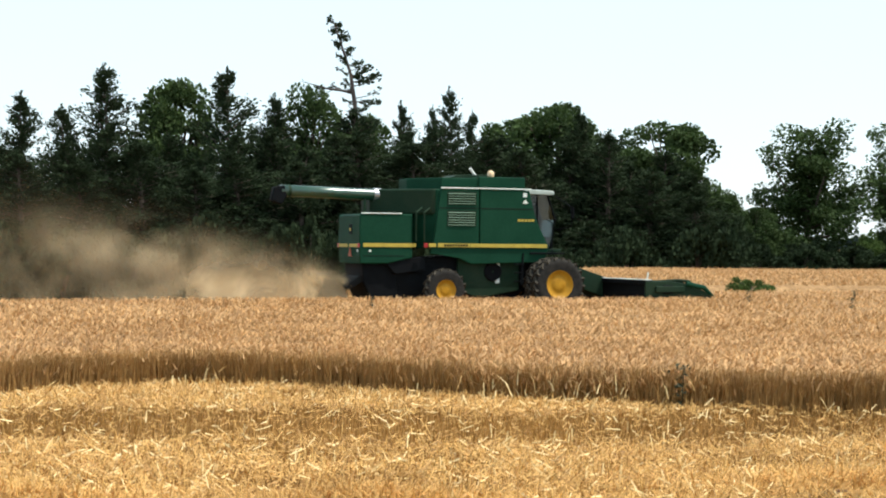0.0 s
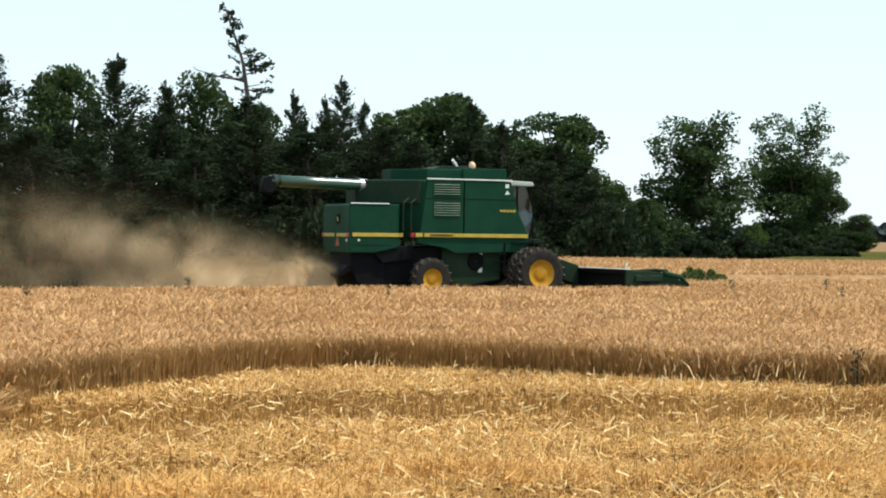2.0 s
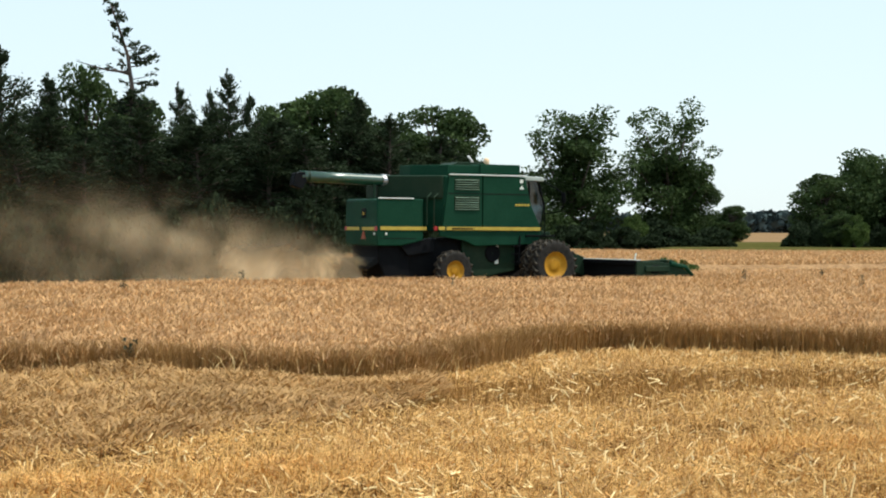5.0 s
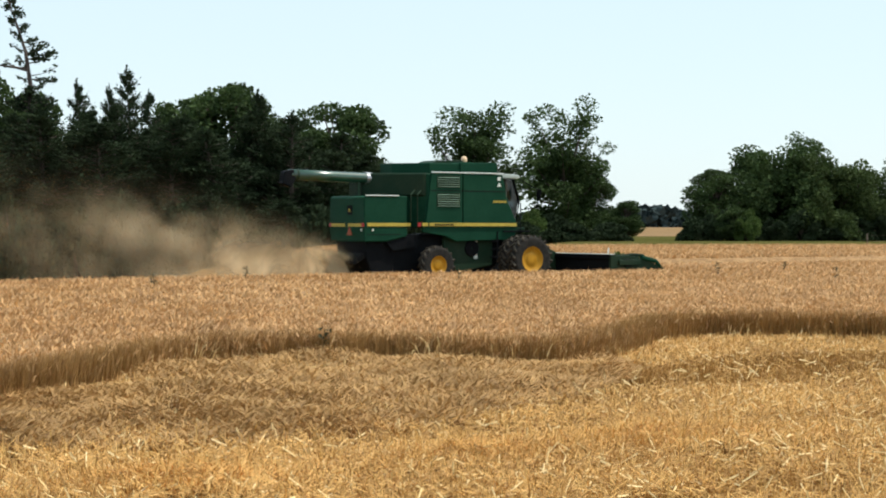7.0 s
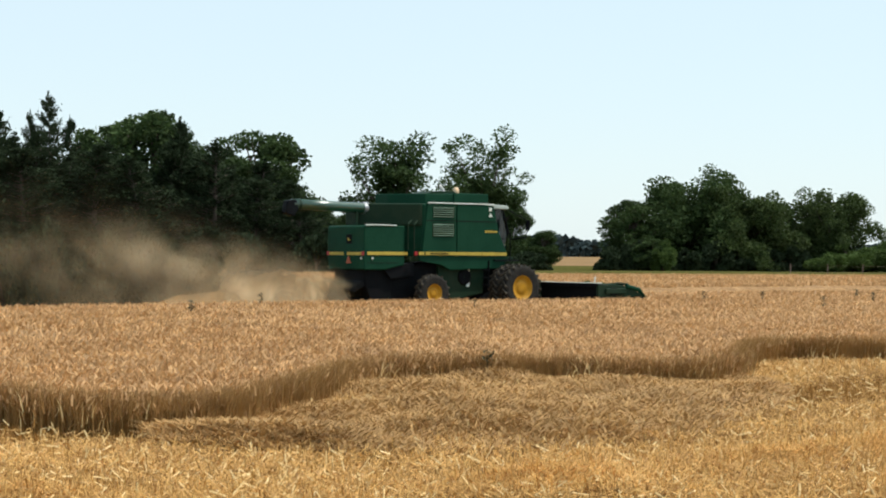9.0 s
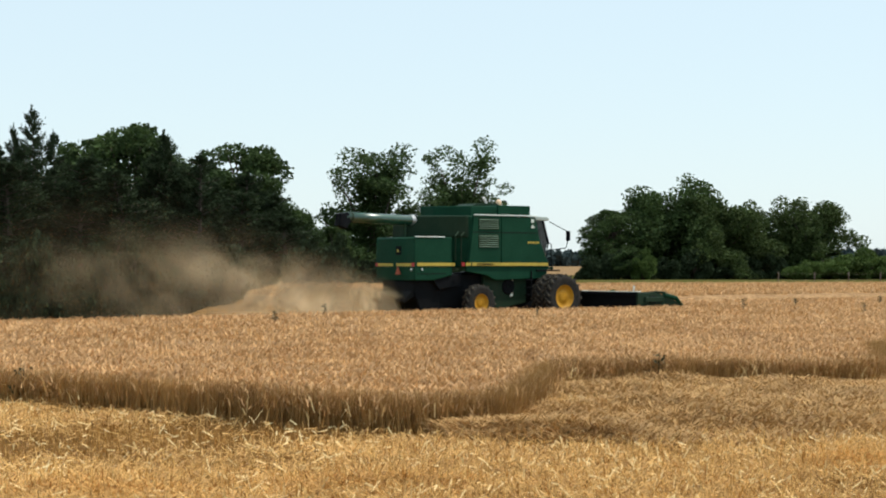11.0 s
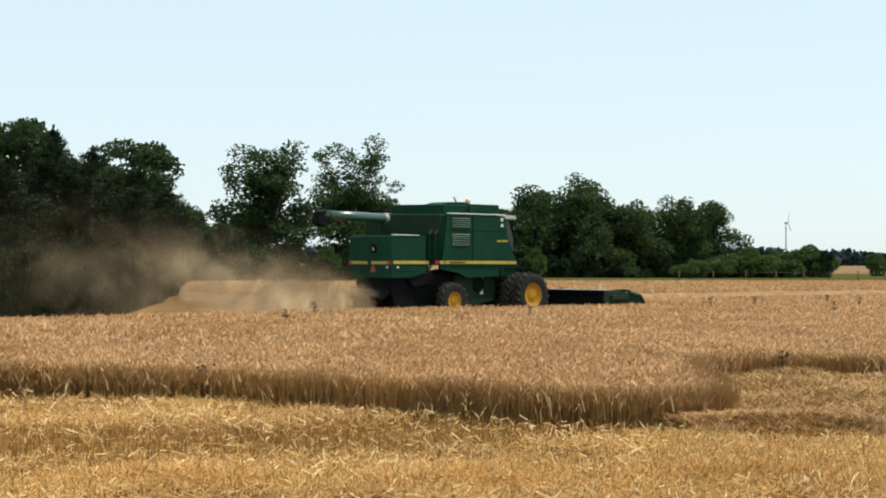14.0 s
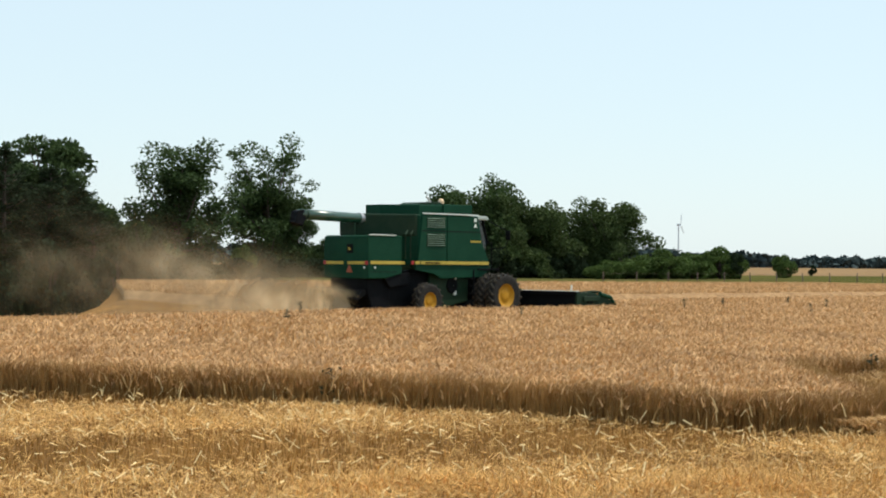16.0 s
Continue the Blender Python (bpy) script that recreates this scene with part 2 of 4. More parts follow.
def tube(points, radii, n=10, bm=None, cap=True):
    own = bmesh.new()
    pts = [Vector(p) for p in points]
    rings = []
    for i, p in enumerate(pts):
        d = (pts[min(i + 1, len(pts) - 1)] - pts[max(i - 1, 0)]).normalized()
        s = d.cross(Vector((0, 0, 1)))
        s = s.normalized() if s.length > 1e-3 else Vector((1, 0, 0))
        u = s.cross(d)
        r = float(radii[i] if hasattr(radii, "__len__") else radii)
        rings.append([own.verts.new(p + r * (math.cos(k * math.tau / n) * s + math.sin(k * math.tau / n) * u)) for k in range(n)])
    for q, w in zip(rings, rings[1:]):
        for k in range(n):
            own.faces.new((q[k], q[(k + 1) % n], w[(k + 1) % n], w[k]))
    if cap:
        own.faces.new(rings[0])
        own.faces.new(rings[-1][::-1])
    bmesh.ops.recalc_face_normals(own, faces=own.faces[:])
    return join(bm, own)


def lathe_y(profile, n=40):
    """Radius and y pairs turned about the y axis."""
    own = bmesh.new()
    rings = [[own.verts.new((r * math.cos(k * math.tau / n), y, r * math.sin(k * math.tau / n))) for k in range(n)] for r, y in profile]
    for q, w in zip(rings, rings[1:]):
        for k in range(n):
            own.faces.new((q[k], q[(k + 1) % n], w[(k + 1) % n], w[k]))
    bmesh.ops.recalc_face_normals(own, faces=own.faces[:])
    return own


def empty(name, m, label, category, group="", kind=""):
    ob = new(name)
    ob.matrix_world = m
    return tagged(ob, label, category, group, kind)


# ---- ground ----
EDGE_X = [-60, -34, -28, -24, -21, -18.5, -17.2, -16.2, -15, -13.8, -12.4, -10.5, -9.2, -8.3, -7.2, -5.8, -4.4, -3, -1, 1, 5, 10, 22, 40, 70]
EDGE_Y = [46, 30, 25.9, 22.5, 19.1, 15, 13.4, 14.4, 17.0, 19.6, 20.8, 20.2, 18.9, 18.8, 20.2, 23.0, 24.9, 25.0, 24, 22.5, 21.5, 20.7, 18.6, 14, 8]


def smooth_interp(x):
    """The near edge of the standing wheat, rounded off between the knots."""
    x = np.asarray(x, float)
    return sum(np.interp(x + d, EDGE_X, EDGE_Y) for d in (-0.8, -0.4, 0, 0.4, 0.8)) / 5


def swath_line(x, b):
    """y of the line b metres to the far side of the harvester's body line."""
    return 59.62 + 0.94 * b + 0.364 * (x + 2.82 + 0.342 * b)


def far_side(x, y):
    """0 to the left of the far crop's end, 1 to the right of it."""
    return np.clip((x - 4.2 - (y - 117) * 0.283 + 1.5) / 1.5, 0, 1)


def dip(y):
    """The field sinks a little towards the swath that is being cut."""
    u = np.clip((np.asarray(y, float) - 28) / 20, 0, 1)
    return 0.2 * u * u * (3 - 2 * u)


def ground_z(x, y):
    x, y = np.asarray(x, float), np.asarray(y, float)
    start = 66 + 80 * far_side(x, y)
    fall = np.clip((y - start) / 80, 0, 1) ** 1.3 * -4.6
    left = np.clip((62 - x) / 40, 0, 1)
    left = left * left * (3 - 2 * left)
    far = np.clip((y - 300) / 400, 0, 1)
    return fall * left * (1 - far) - dip(y)


def sheet(name, xs, ys, zf, mat, label="", category="", kind="structure"):
    X, Y = np.meshgrid(xs, ys)
    Z = zf(X, Y)
    v = np.stack([X.ravel(), Y.ravel(), Z.ravel()], 1)
    n, m = len(xs), len(ys)
    i = (np.arange(m - 1)[:, None] * n + np.arange(n - 1)).ravel()
    ob = stuff_mesh(name, v, np.stack([i, i + 1, i + n + 1, i + n], 1), mat)
    for p in ob.data.polygons:
        p.use_smooth = True
    return tagged(ob, label, category, kind=kind)


def spaced(*spans):
    out = []
    for a0, a1, st in spans:
        out += list(np.arange(a0, a1, st))
    return np.array(out + [spans[-1][1]])


sheet("ground", spaced((-3000, -300, 300), (-300, -40, 10), (-40, 40, 2), (40, 300, 10), (300, 3600, 300)), spaced((-400, -20, 60), (-20, 320, 5), (320, 4500, 220)), ground_z, SOIL,
      "golden cut wheat stubble ground with chopped straw", "ground")
sheet("pasture_ground", spaced((24, 700, 12)), spaced((158, 330, 6)), lambda x, y: ground_z(x, y) + 0.06 + 0 * x, GRASS, "green pasture strip beyond the wheat", "grass field")
sheet("far_field", spaced((64, 1400, 40)), spaced((330, 900, 20)), lambda x, y: ground_z(x, y) + 0.08 + 0.0022 * (y - 330), TANFIELD, "far tan harvested field", "field")

rng = np.random.default_rng(7)


def bumpy(x, y, s=1.0):
    return np.sin(x * 1.7 * s + 1.3 * np.sin(y * 0.9 * s)) * 0.5 + np.sin(y * 2.3 * s + 1.1 * np.sin(x * 1.1 * s)) * 0.5


def crop(x, y):
    """Height of the ear layer's foot: a little shorter out in the field."""
    return 0.42 - 0.17 * np.clip((np.asarray(y, float) - 30) / 16, 0, 1) + dip(y)


def wheat_block(name, xs, y0f, y1f, rows, label, skirt=0.0):
    """Standing crop as a thick bed with an uneven top and steep sides."""
    verts = []
    xs = np.concatenate([[xs[0] - 0.3 - 0.5 * skirt], xs, [xs[-1] + 0.5]])
    for r in range(rows + 3):
        for x in xs:
            a0, a1 = y0f(x), y1f(x)
            u = min(max((r - 1) / rows, 0), 1)
            y = a0 + (a1 - a0) * u ** 1.25
            base = float(ground_z(x, y))
            z = base + 0.01 + float(crop(x, y)) + 0.035 * bumpy(x * 2.1, y * 1.9) + 0.03 * bumpy(x * 0.35, y * 0.3)
            if r in (0, rows + 2):
                y -= skirt if r == 0 else 0
                z = float(ground_z(x, y)) - 0.02
            elif x in (xs[0], xs[-1]):
                z = base - 0.02
            else:
                y += 0.05 * math.sin(x * 9.1) * (1 - u)
            verts.append((x, y, z))
    n, m = len(xs), rows + 3
    i = (np.arange(m - 1)[:, None] * n + np.arange(n - 1)).ravel()
    ob = stuff_mesh(name, verts, np.stack([i, i + 1, i + n + 1, i + n], 1), CANOPY)
    for p in ob.data.polygons:
        p.use_smooth = True
    return tagged(ob, label, "wheat field", kind="stuff")


def near_far(x):
    x = np.asarray(x, float)
    return np.where(x < 8.6, swath_line(x, -2.94) + 0.9 * np.clip((3 - x) / 4, 0, 1) - 0.08 * np.clip(-2 - x, 0, 40), swath_line(x, 5.6))


wheat = wheat_block("standing_wheat", np.arange(-60, 110, 0.3), lambda x: float(smooth_interp(x)) + 0.12, lambda x: float(near_far(x)), 90,
                    "ripe tan standing wheat with dense bearded ears")
wheat_far = wheat_block("standing_wheat", np.arange(-1, 150, 0.6), lambda x: float(swath_line(x, 16)), lambda x: float(max(min(146, 117 + (x - 4.2) / 0.283), swath_line(x, 16) + 8)), 22,
                        "ripe tan standing wheat beyond the cut swath", 1.0)


def blades(x, y, z, h, w, lean, taper=0.25):
    """Upright narrow blades, each a bent two-piece strip."""
    n = len(x)
    th = rng.uniform(0, math.tau, n)
    la = 1.2 * np.sin(x * 0.5 + 1.5 * np.sin(y * 0.4)) + rng.normal(0, 1.8, n)
    cx, cy = np.cos(th) * w / 2, np.sin(th) * w / 2
    lx, ly = np.cos(la) * lean, np.sin(la) * lean
    v = np.empty((n, 5, 3))
    for k, (u, ww) in enumerate(((0, -1), (0, 1), (0.6, 0.8), (0.6, -0.8), (1, 0))):
        v[:, k, 0] = x + cx * ww + lx * u ** 2
        v[:, k, 1] = y + cy * ww + ly * u ** 2
        v[:, k, 2] = z + h * u
    i = np.arange(n)[:, None] * 5
    quads = (i + np.array([0, 1, 2, 3])).tolist()
    tris = (i + np.array([3, 2, 4])).tolist()
    return v.reshape(-1, 3), quads + tris


def scatter(n, xlo, xhi, y0f, y1f, power=1.0):
    x = rng.uniform(xlo, xhi, n)
    u = rng.uniform(0, 1, n) ** power
    return x, y0f(x) + (y1f(x) - y0f(x)) * u


# ears over the crop: thick near its edge, thinning out with distance
x, y = scatter(190000, -34, 14, lambda q: smooth_interp(q) + 0.05, lambda q: smooth_interp(q) + 13, 1.2)
v, f = blades(x, y, ground_z(x, y) + crop(x, y) + rng.uniform(-0.05, 0.06, len(x)), rng.uniform(0.03, 0.11, len(x)), rng.uniform(0.020, 0.042, len(x)), rng.uniform(0.02, 0.14, len(x)))
stuff_mesh("wheat_ears", v, f, EAR, wheat)
x, y = scatter(130000, -34, 52, lambda q: smooth_interp(q) + 11, lambda q: near_far(q) - 0.1, 1.0)
v, f = blades(x, y, ground_z(x, y) + crop(x, y) + rng.uniform(-0.04, 0.05, len(x)), rng.uniform(0.06, 0.16, len(x)), rng.uniform(0.03, 0.065, len(x)), rng.uniform(0.02, 0.20, len(x)))
stuff_mesh("wheat_ears", v, f, EAR, wheat)
x, y = scatter(60000, -0.9, 90, lambda q: swath_line(q, 16) + 0.1, lambda q: np.maximum(np.minimum(146, 117 + (q - 4.2) / 0.283), swath_line(q, 16) + 8) - 0.2, 1.3)
v, f = blades(x, y, ground_z(x, y) + crop(x, y) + rng.uniform(-0.06, 0.05, len(x)), rng.uniform(0.10, 0.24, len(x)), rng.uniform(0.04, 0.10, len(x)), rng.uniform(0.02, 0.26, len(x)))
stuff_mesh("wheat_ears", v, f, EAR, wheat_far)


# places along the cut edge, evenly by its length
run_x = np.arange(-36, 22, 0.05)
run_y = smooth_interp(run_x)
run_s = np.concatenate([[0], np.cumsum(np.hypot(np.diff(run_x), np.diff(run_y)))])


def along_edge(n, spread, back=0.0):
    s = rng.uniform(0, run_s[-1], n)
    return np.interp(s, run_s, run_x) + rng.normal(0, spread, n), np.interp(s, run_s, run_y) + rng.normal(back, spread, n)


# stalks that stand along the cut edge
x, y = along_edge(120000, 0.08, 0.02)
v, f = blades(x, y, np.zeros(len(x)), rng.uniform(0.34, 0.62, len(x)), rng.uniform(0.006, 0.014, len(x)), rng.uniform(0.02, 0.16, len(x)))
stuff_mesh("wheat_stalks", v, f, STALK, wheat)
# ears that hang over the edge, in tangled patches where it was run over
x, y = along_edge(20000, 0.10)
ok = rng.random(len(x)) < 0.25 + 0.75 * (np.sin(x * 0.9) * np.sin(x * 0.37 + 1) > 0.1)
x, y = x[ok], y[ok]
v, f = blades(x, y, rng.uniform(0.22, 0.46, len(x)), rng.uniform(0.05, 0.14, len(x)), rng.uniform(0.012, 0.026, len(x)), rng.uniform(0.03, 0.16, len(x)))
stuff_mesh("wheat_ears", v, f, EAR, wheat)
# bent stalks at the edge, bright with the same painted glint
x, y = along_edge(2600, 0.14, -0.05)
ok = np.sin(x * 0.9) * np.sin(x * 0.37 + 1) > 0.0
x, y = x[ok], y[ok]
v, f = blades(x, y, rng.uniform(0.02, 0.30, len(x)), rng.uniform(0.10, 0.30, len(x)), rng.uniform(0.010, 0.020, len(x)), rng.uniform(0.05, 0.30, len(x)))
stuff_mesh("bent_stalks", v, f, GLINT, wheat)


# crop laid flat by the wind in the hollow of the edge
x = rng.uniform(-17.5, -7.6, 150000)
front = np.interp(x, [-17.5, -16, -14, -11.5, -9, -7.6], [13.0, 11.6, 11.2, 12.6, 15.6, 18.0])
back_ = smooth_interp(x)
y = front + (back_ - front) * rng.uniform(0, 1, len(x))
ok = y < back_ - 0.03
x, y = x[ok], y[ok]
low = np.clip(0.08 + 0.22 * (0.5 + 0.5 * bumpy(x * 1.3, y * 1.1)) * np.clip((y - front[ok]) / 0.6, 0.2, 1), 0.05, 0.34)
v, f = blades(x, y, low * rng.uniform(0.1, 1.0, len(x)), rng.uniform(0.03, 0.10, len(x)), rng.uniform(0.016, 0.034, len(x)), rng.uniform(0.06, 0.24, len(x)))
stuff_mesh("laid_stalks", v, f, LAID, wheat)


def near_line(x):
    """The line that the loose straw's swaths follow, well in front of the crop."""
    return np.interp(x, [-45, -31, -26, -20, -13, 0, 25], [4.0, -2.5, -5.5, -4.8, -3.4, 0.0, 6.0])


# stubble stalks in drill rows
gx = rng.uniform(-40, 20, 190000)
low = near_line(gx) + 9.6
gy = low + (smooth_interp(gx) - 0.02 - low) * rng.uniform(0, 1, len(gx))
row = np.round((gy - 0.2 * gx) / 0.19) * 0.19 + 0.2 * gx
gy = np.where(rng.random(len(gx)) < 0.45, row + rng.normal(0, 0.02, len(gx)), gy)
ok = gy < smooth_interp(gx) - 0.02
gx, gy = gx[ok], gy[ok]
v, f = blades(gx, gy, np.zeros(len(gx)), rng.uniform(0.06, 0.17, len(gx)), rng.uniform(0.006, 0.015, len(gx)), rng.uniform(0, 0.06, len(gx)))
tagged(stuff_mesh("stubble", v, f, STUB), "short upright golden wheat stubble in drill rows", "stubble", kind="stuff")


def lying(x, y, z, length, w):
    """Loose straws: three-sided sticks lying at random."""
    n = len(x)
    th = rng.uniform(0, math.tau, n)
    tilt = np.abs(rng.normal(0, 0.6, n))
    ax = np.stack([np.cos(th) * np.cos(tilt), np.sin(th) * np.cos(tilt), np.sin(tilt)], 1)
    sd = np.stack([-np.sin(th), np.cos(th), 0 * th], 1) * (w / 2)[:, None]
    c0 = np.stack([x, y, z], 1)
    c1 = c0 + ax * length[:, None]
    up = np.array([0, 0, 1.0]) * w[:, None] * 0.8
    v = np.stack([c0 - sd, c0 + sd, c0 + up, c1 - sd, c1 + sd, c1 + up], 1).reshape(-1, 3)
    i = np.arange(n)[:, None] * 6
    return v, np.concatenate([i + np.array([0, 3, 5, 2]), i + np.array([1, 2, 5, 4])])


def straw_density(x, y):
    """Loose straw lies in swaths, thick and thin by turns, with bare patches between."""
    s = y - near_line(x)
    wob = 0.6 * np.sin(x * 0.31) + 0.35 * np.sin(x * 0.83 + 1)
    band = 0.5 + 0.5 * np.cos(np.maximum(s + wob - 15.4, 0) * math.tau / 7.6)
    patch = np.clip(0.55 + 0.55 * bumpy(x * 0.8, y * 1.3) + 0.45 * bumpy(x * 2.6 + 3, y * 3.4), 0, 1)
    return 0.06 + 0.94 * np.clip(1.7 * band - 0.35, 0, 1) * (0.12 + 0.88 * patch)


sx = rng.uniform(-40, 20, 900000)
low = near_line(sx) + 9.6
sy = low + (smooth_interp(sx) - 0.05 - low) * rng.uniform(0, 1, len(sx))
ok = rng.random(len(sx)) < straw_density(sx, sy)
sx, sy = sx[ok], sy[ok]
v, f = lying(sx, sy, rng.uniform(0.02, 0.12, len(sx)), rng.uniform(0.03, 0.15, len(sx)), rng.uniform(0.004, 0.010, len(sx)))
straw = tagged(stuff_mesh("loose_straw", v, f, STRAW), "pale golden chopped straw lying on the stubble", "straw", kind="stuff")
# a few long straws, their sun glints put into a near-white gold colour
lx = rng.uniform(-38, 16, 24000)
low = near_line(lx) + 9.6
ly = low + (smooth_interp(lx) - 0.1 - low) * rng.uniform(0, 1, len(lx))
ok = rng.random(len(lx)) < 0.12 + 0.88 * straw_density(lx, ly)
lx, ly = lx[ok], ly[ok]
v, f = lying(lx, ly, rng.uniform(0.05, 0.13, len(lx)), rng.uniform(0.05, 0.17, len(lx)), rng.uniform(0.008, 0.016, len(lx)))
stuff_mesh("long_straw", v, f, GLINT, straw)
# heaps where the straw fell thickest
for hx0, hy0, ha, hb, turn in ((3.4, 14.6, 1.5, 0.5, 0.1), (5.2, 15.4, 1.3, 0.45, -0.2), (-5.2, 12.0, 1.7, 0.5, 0.15), (-3.2, 13.2, 1.2, 0.4, 0.0), (-11.8, 10.4, 1.6, 0.5, 0.2), (-9.9, 11.2, 1.5, 0.45, 0.3),
                               (-0.5, 13.4, 1.2, 0.4, 0.2), (-19.5, 9.4, 1.6, 0.45, -0.1), (-22.0, 9.8, 1.5, 0.5, -0.3), (-24.4, 11.0, 1.4, 0.45, -0.5), (-14.6, 9.4, 1.3, 0.4, 0.1)):
    k = rng.normal(0, 0.5, (5200, 2))
    ex, ey = k[:, 0] * ha, k[:, 1] * hb
    px, py = hx0 + ex * math.cos(turn) - ey * math.sin(turn), hy0 + ex * math.sin(turn) + ey * math.cos(turn)
    top = 0.16 * np.exp(-(k ** 2).sum(1) * 1.6)
    v, f = lying(px, py, rng.uniform(0.2, 1, len(px)) * top + 0.03, rng.uniform(0.04, 0.18, len(px)), rng.uniform(0.004, 0.010, len(px)))
    stuff_mesh("straw_heap", v, f, STRAW, straw)

# ---- the combine harvester ----
HEAD = 20.0
harvester = empty("combine_harvester", Matrix.Translation((-2.82 - 0.342 * 1.3, 59.62 + 0.94 * 1.3, 0)) @ pose(0, 0, 0, 0, 0, HEAD),
                  "dusty green combine harvester with yellow stripe and folded unloading auger", "combine harvester")


def hp(name, bm, mat, parent=None, label="", smooth=False):
    return part(name, bm, mat, parent or harvester, label, smooth)


# rear hood: a tapering box open below
hood = hp("rear_hood", prism([(0.02, 1.42), (-0.02, 2.1), (0.0, 3.08), (0.1, 3.13), (1.9, 3.13), (1.9, 1.62), (1.0, 1.42)], -1.26, 1.26, "y", 0.04), GREEN)
# pale strip stands in for the sun's highlight on the rounded hood edge
hp("hood_edge_highlight", box(0.05, 1.5, -1.29, -1.22, 3.125, 3.165, 0.01), PALE, hood, "pale strip painted as the sun highlight on the hood's top edge")
hp("stripe", box(-0.035, 0.0, -1.2, -0.12, 1.98, 2.10, 0.004), YELLOW, hood, "yellow stripe")
hp("stripe", box(-0.035, 0.0, 0.12, 1.2, 1.98, 2.10, 0.004), YELLOW, hood, "yellow stripe")
hp("stripe", box(0.12, 2.02, -1.285, -1.255, 1.99, 2.12, 0.004), YELLOW, hood, "yellow stripe")
hp("tail_lamp", box(-0.05, 0.0, -1.25, -1.1, 1.97, 2.12, 0.01), RED, hood, "red tail lamp")
hp("tail_lamp", box(-0.05, 0.0, 1.1, 1.25, 1.97, 2.12, 0.01), RED, hood, "red tail lamp")
hp("emblem_plate", box(-0.03, 0.01, -0.42, -0.06, 2.42, 2.78, 0.02), BLACK, hood, "black emblem plate")
hp("emblem_shape", prism([(-0.30, 2.54), (-0.17, 2.54), (-0.2, 2.60), (-0.16, 2.66), (-0.27, 2.62)], -0.045, -0.03, "x", 0), YELLOW, hood, "small yellow emblem shape")
hp("slow_vehicle_triangle", prism([(-0.42, 1.66), (-0.06, 1.66), (-0.24, 1.98)], -0.05, -0.025, "x", 0.005), ORANGE, hood, "faded orange slow vehicle triangle")
hp("reflector", box(-0.03, 0.0, -1.1, -1.02, 1.82, 1.9, 0.005), PALE, hood)
hp("reflector", box(0.32, 0.4, -1.29, -1.26, 1.82, 1.9, 0.005), PALE, hood)
hp("seam", box(0.1, 1.6, -1.268, -1.255, 1.68, 1.70, 0), DARK, hood)

# body: slanting rear wall, tall side panels
body = hp("body", prism([(2.75, -1.36), (6.2, -1.30), (6.2, 1.30), (1.45, 1.36), (1.45, 0.55)], 1.95, 4.0, "z", 0.04), GREEN)
# rear-facing wall: its shade is put into the darker green
hp("tank_wall", prism([(2.6, -1.30), (6.15, -1.28), (6.15, 1.28), (0.85, 1.3), (0.85, 0.35)], 3.14, 4.02, "z", 0.06), GREEN_DARK, body, "tank wall in darker green that paints in its shade")
panel_rear = hp("side_panel", prism([(2.58, 2.02), (2.86, 4.03), (4.27, 4.03), (4.27, 2.02)], -1.47, -1.30, "y", 0.025), GREEN)
panel_front = hp("side_panel", prism([(4.31, 2.02), (4.31, 4.03), (6.16, 4.0), (6.42, 3.0), (6.92, 2.02)], -1.47, -1.30, "y", 0.025), GREEN)
hp("side_panel", prism([(2.58, 2.02), (2.86, 4.03), (4.27, 4.03), (6.16, 4.0), (6.92, 2.02)], 1.30, 1.47, "y", 0.025), GREEN)
skirt = hp("skirt_panel", prism([(2.5, 2.0), (6.92, 2.0), (6.75, 1.5), (4.0, 1.42), (3.55, 1.62), (2.5, 1.78)], -1.43, -1.32, "y", 0.02), GREEN)
for x0, x1, mt, lb in ((2.42, 2.7, YELLOW, "yellow stripe"), (2.75, 3.95, YELLOW, "yellow stripe"), (3.95, 6.86, YELLOW, "yellow stripe")):
    hp("stripe", box(x0, x1 - 0.02, -1.492, -1.468, 2.0, 2.13, 0.004), mt, skirt, lb)
for k in range(9):
    hp("lettering_bar", box(2.98 + k * 0.1, 3.05 + k * 0.1, -1.499, -1.49, 2.03, 2.10, 0), BLACK, skirt, "unreadable dark lettering")
hp("stripe_cap", box(2.26, 2.4, -1.44, -1.38, 1.98, 2.14, 0.01), RED, skirt, "dark red side lamp")
# louvres in two groups; the slats' sunlit look is in their lighter green
SLAT = material("slat_sunlit_green", (0.19, 0.29, 0.22), 0.5, vary=0.15)
for z0, n in ((3.50, 5), (2.76, 6)):
    grille = hp("louvre_grille", box(3.08, 4.16, -1.478, -1.466, z0 - 0.03, z0 + n * 0.085 + 0.01, 0.004), GREEN_DARK, panel_rear)
    for k in range(n):
        hp("louvre_slat", prism([(-1.475, z0 + k * 0.085), (-1.515, z0 + k * 0.085 + 0.012), (-1.475, z0 + k * 0.085 + 0.028)], 3.12, 4.12, "x", 0), SLAT, grille, "louvre slat, coloured lighter as if sunlit")
hp("panel_seam", box(2.8, 4.27, -1.478, -1.466, 3.34, 3.37, 0), DARK, panel_rear)
hp("panel_seam", box(4.31, 6.36, -1.478, -1.466, 3.34, 3.37, 0), DARK, panel_front)
for k in range(5):
    hp("model_bar", box(5.72 + k * 0.13, 5.82 + k * 0.13, -1.482, -1.468, 2.92, 3.0, 0), YELLOW, panel_front, "unreadable yellow lettering")
hp("warning_sticker", box(5.92, 6.06, -1.482, -1.468, 3.78, 3.92, 0), PALE, panel_front, "pale warning sticker")
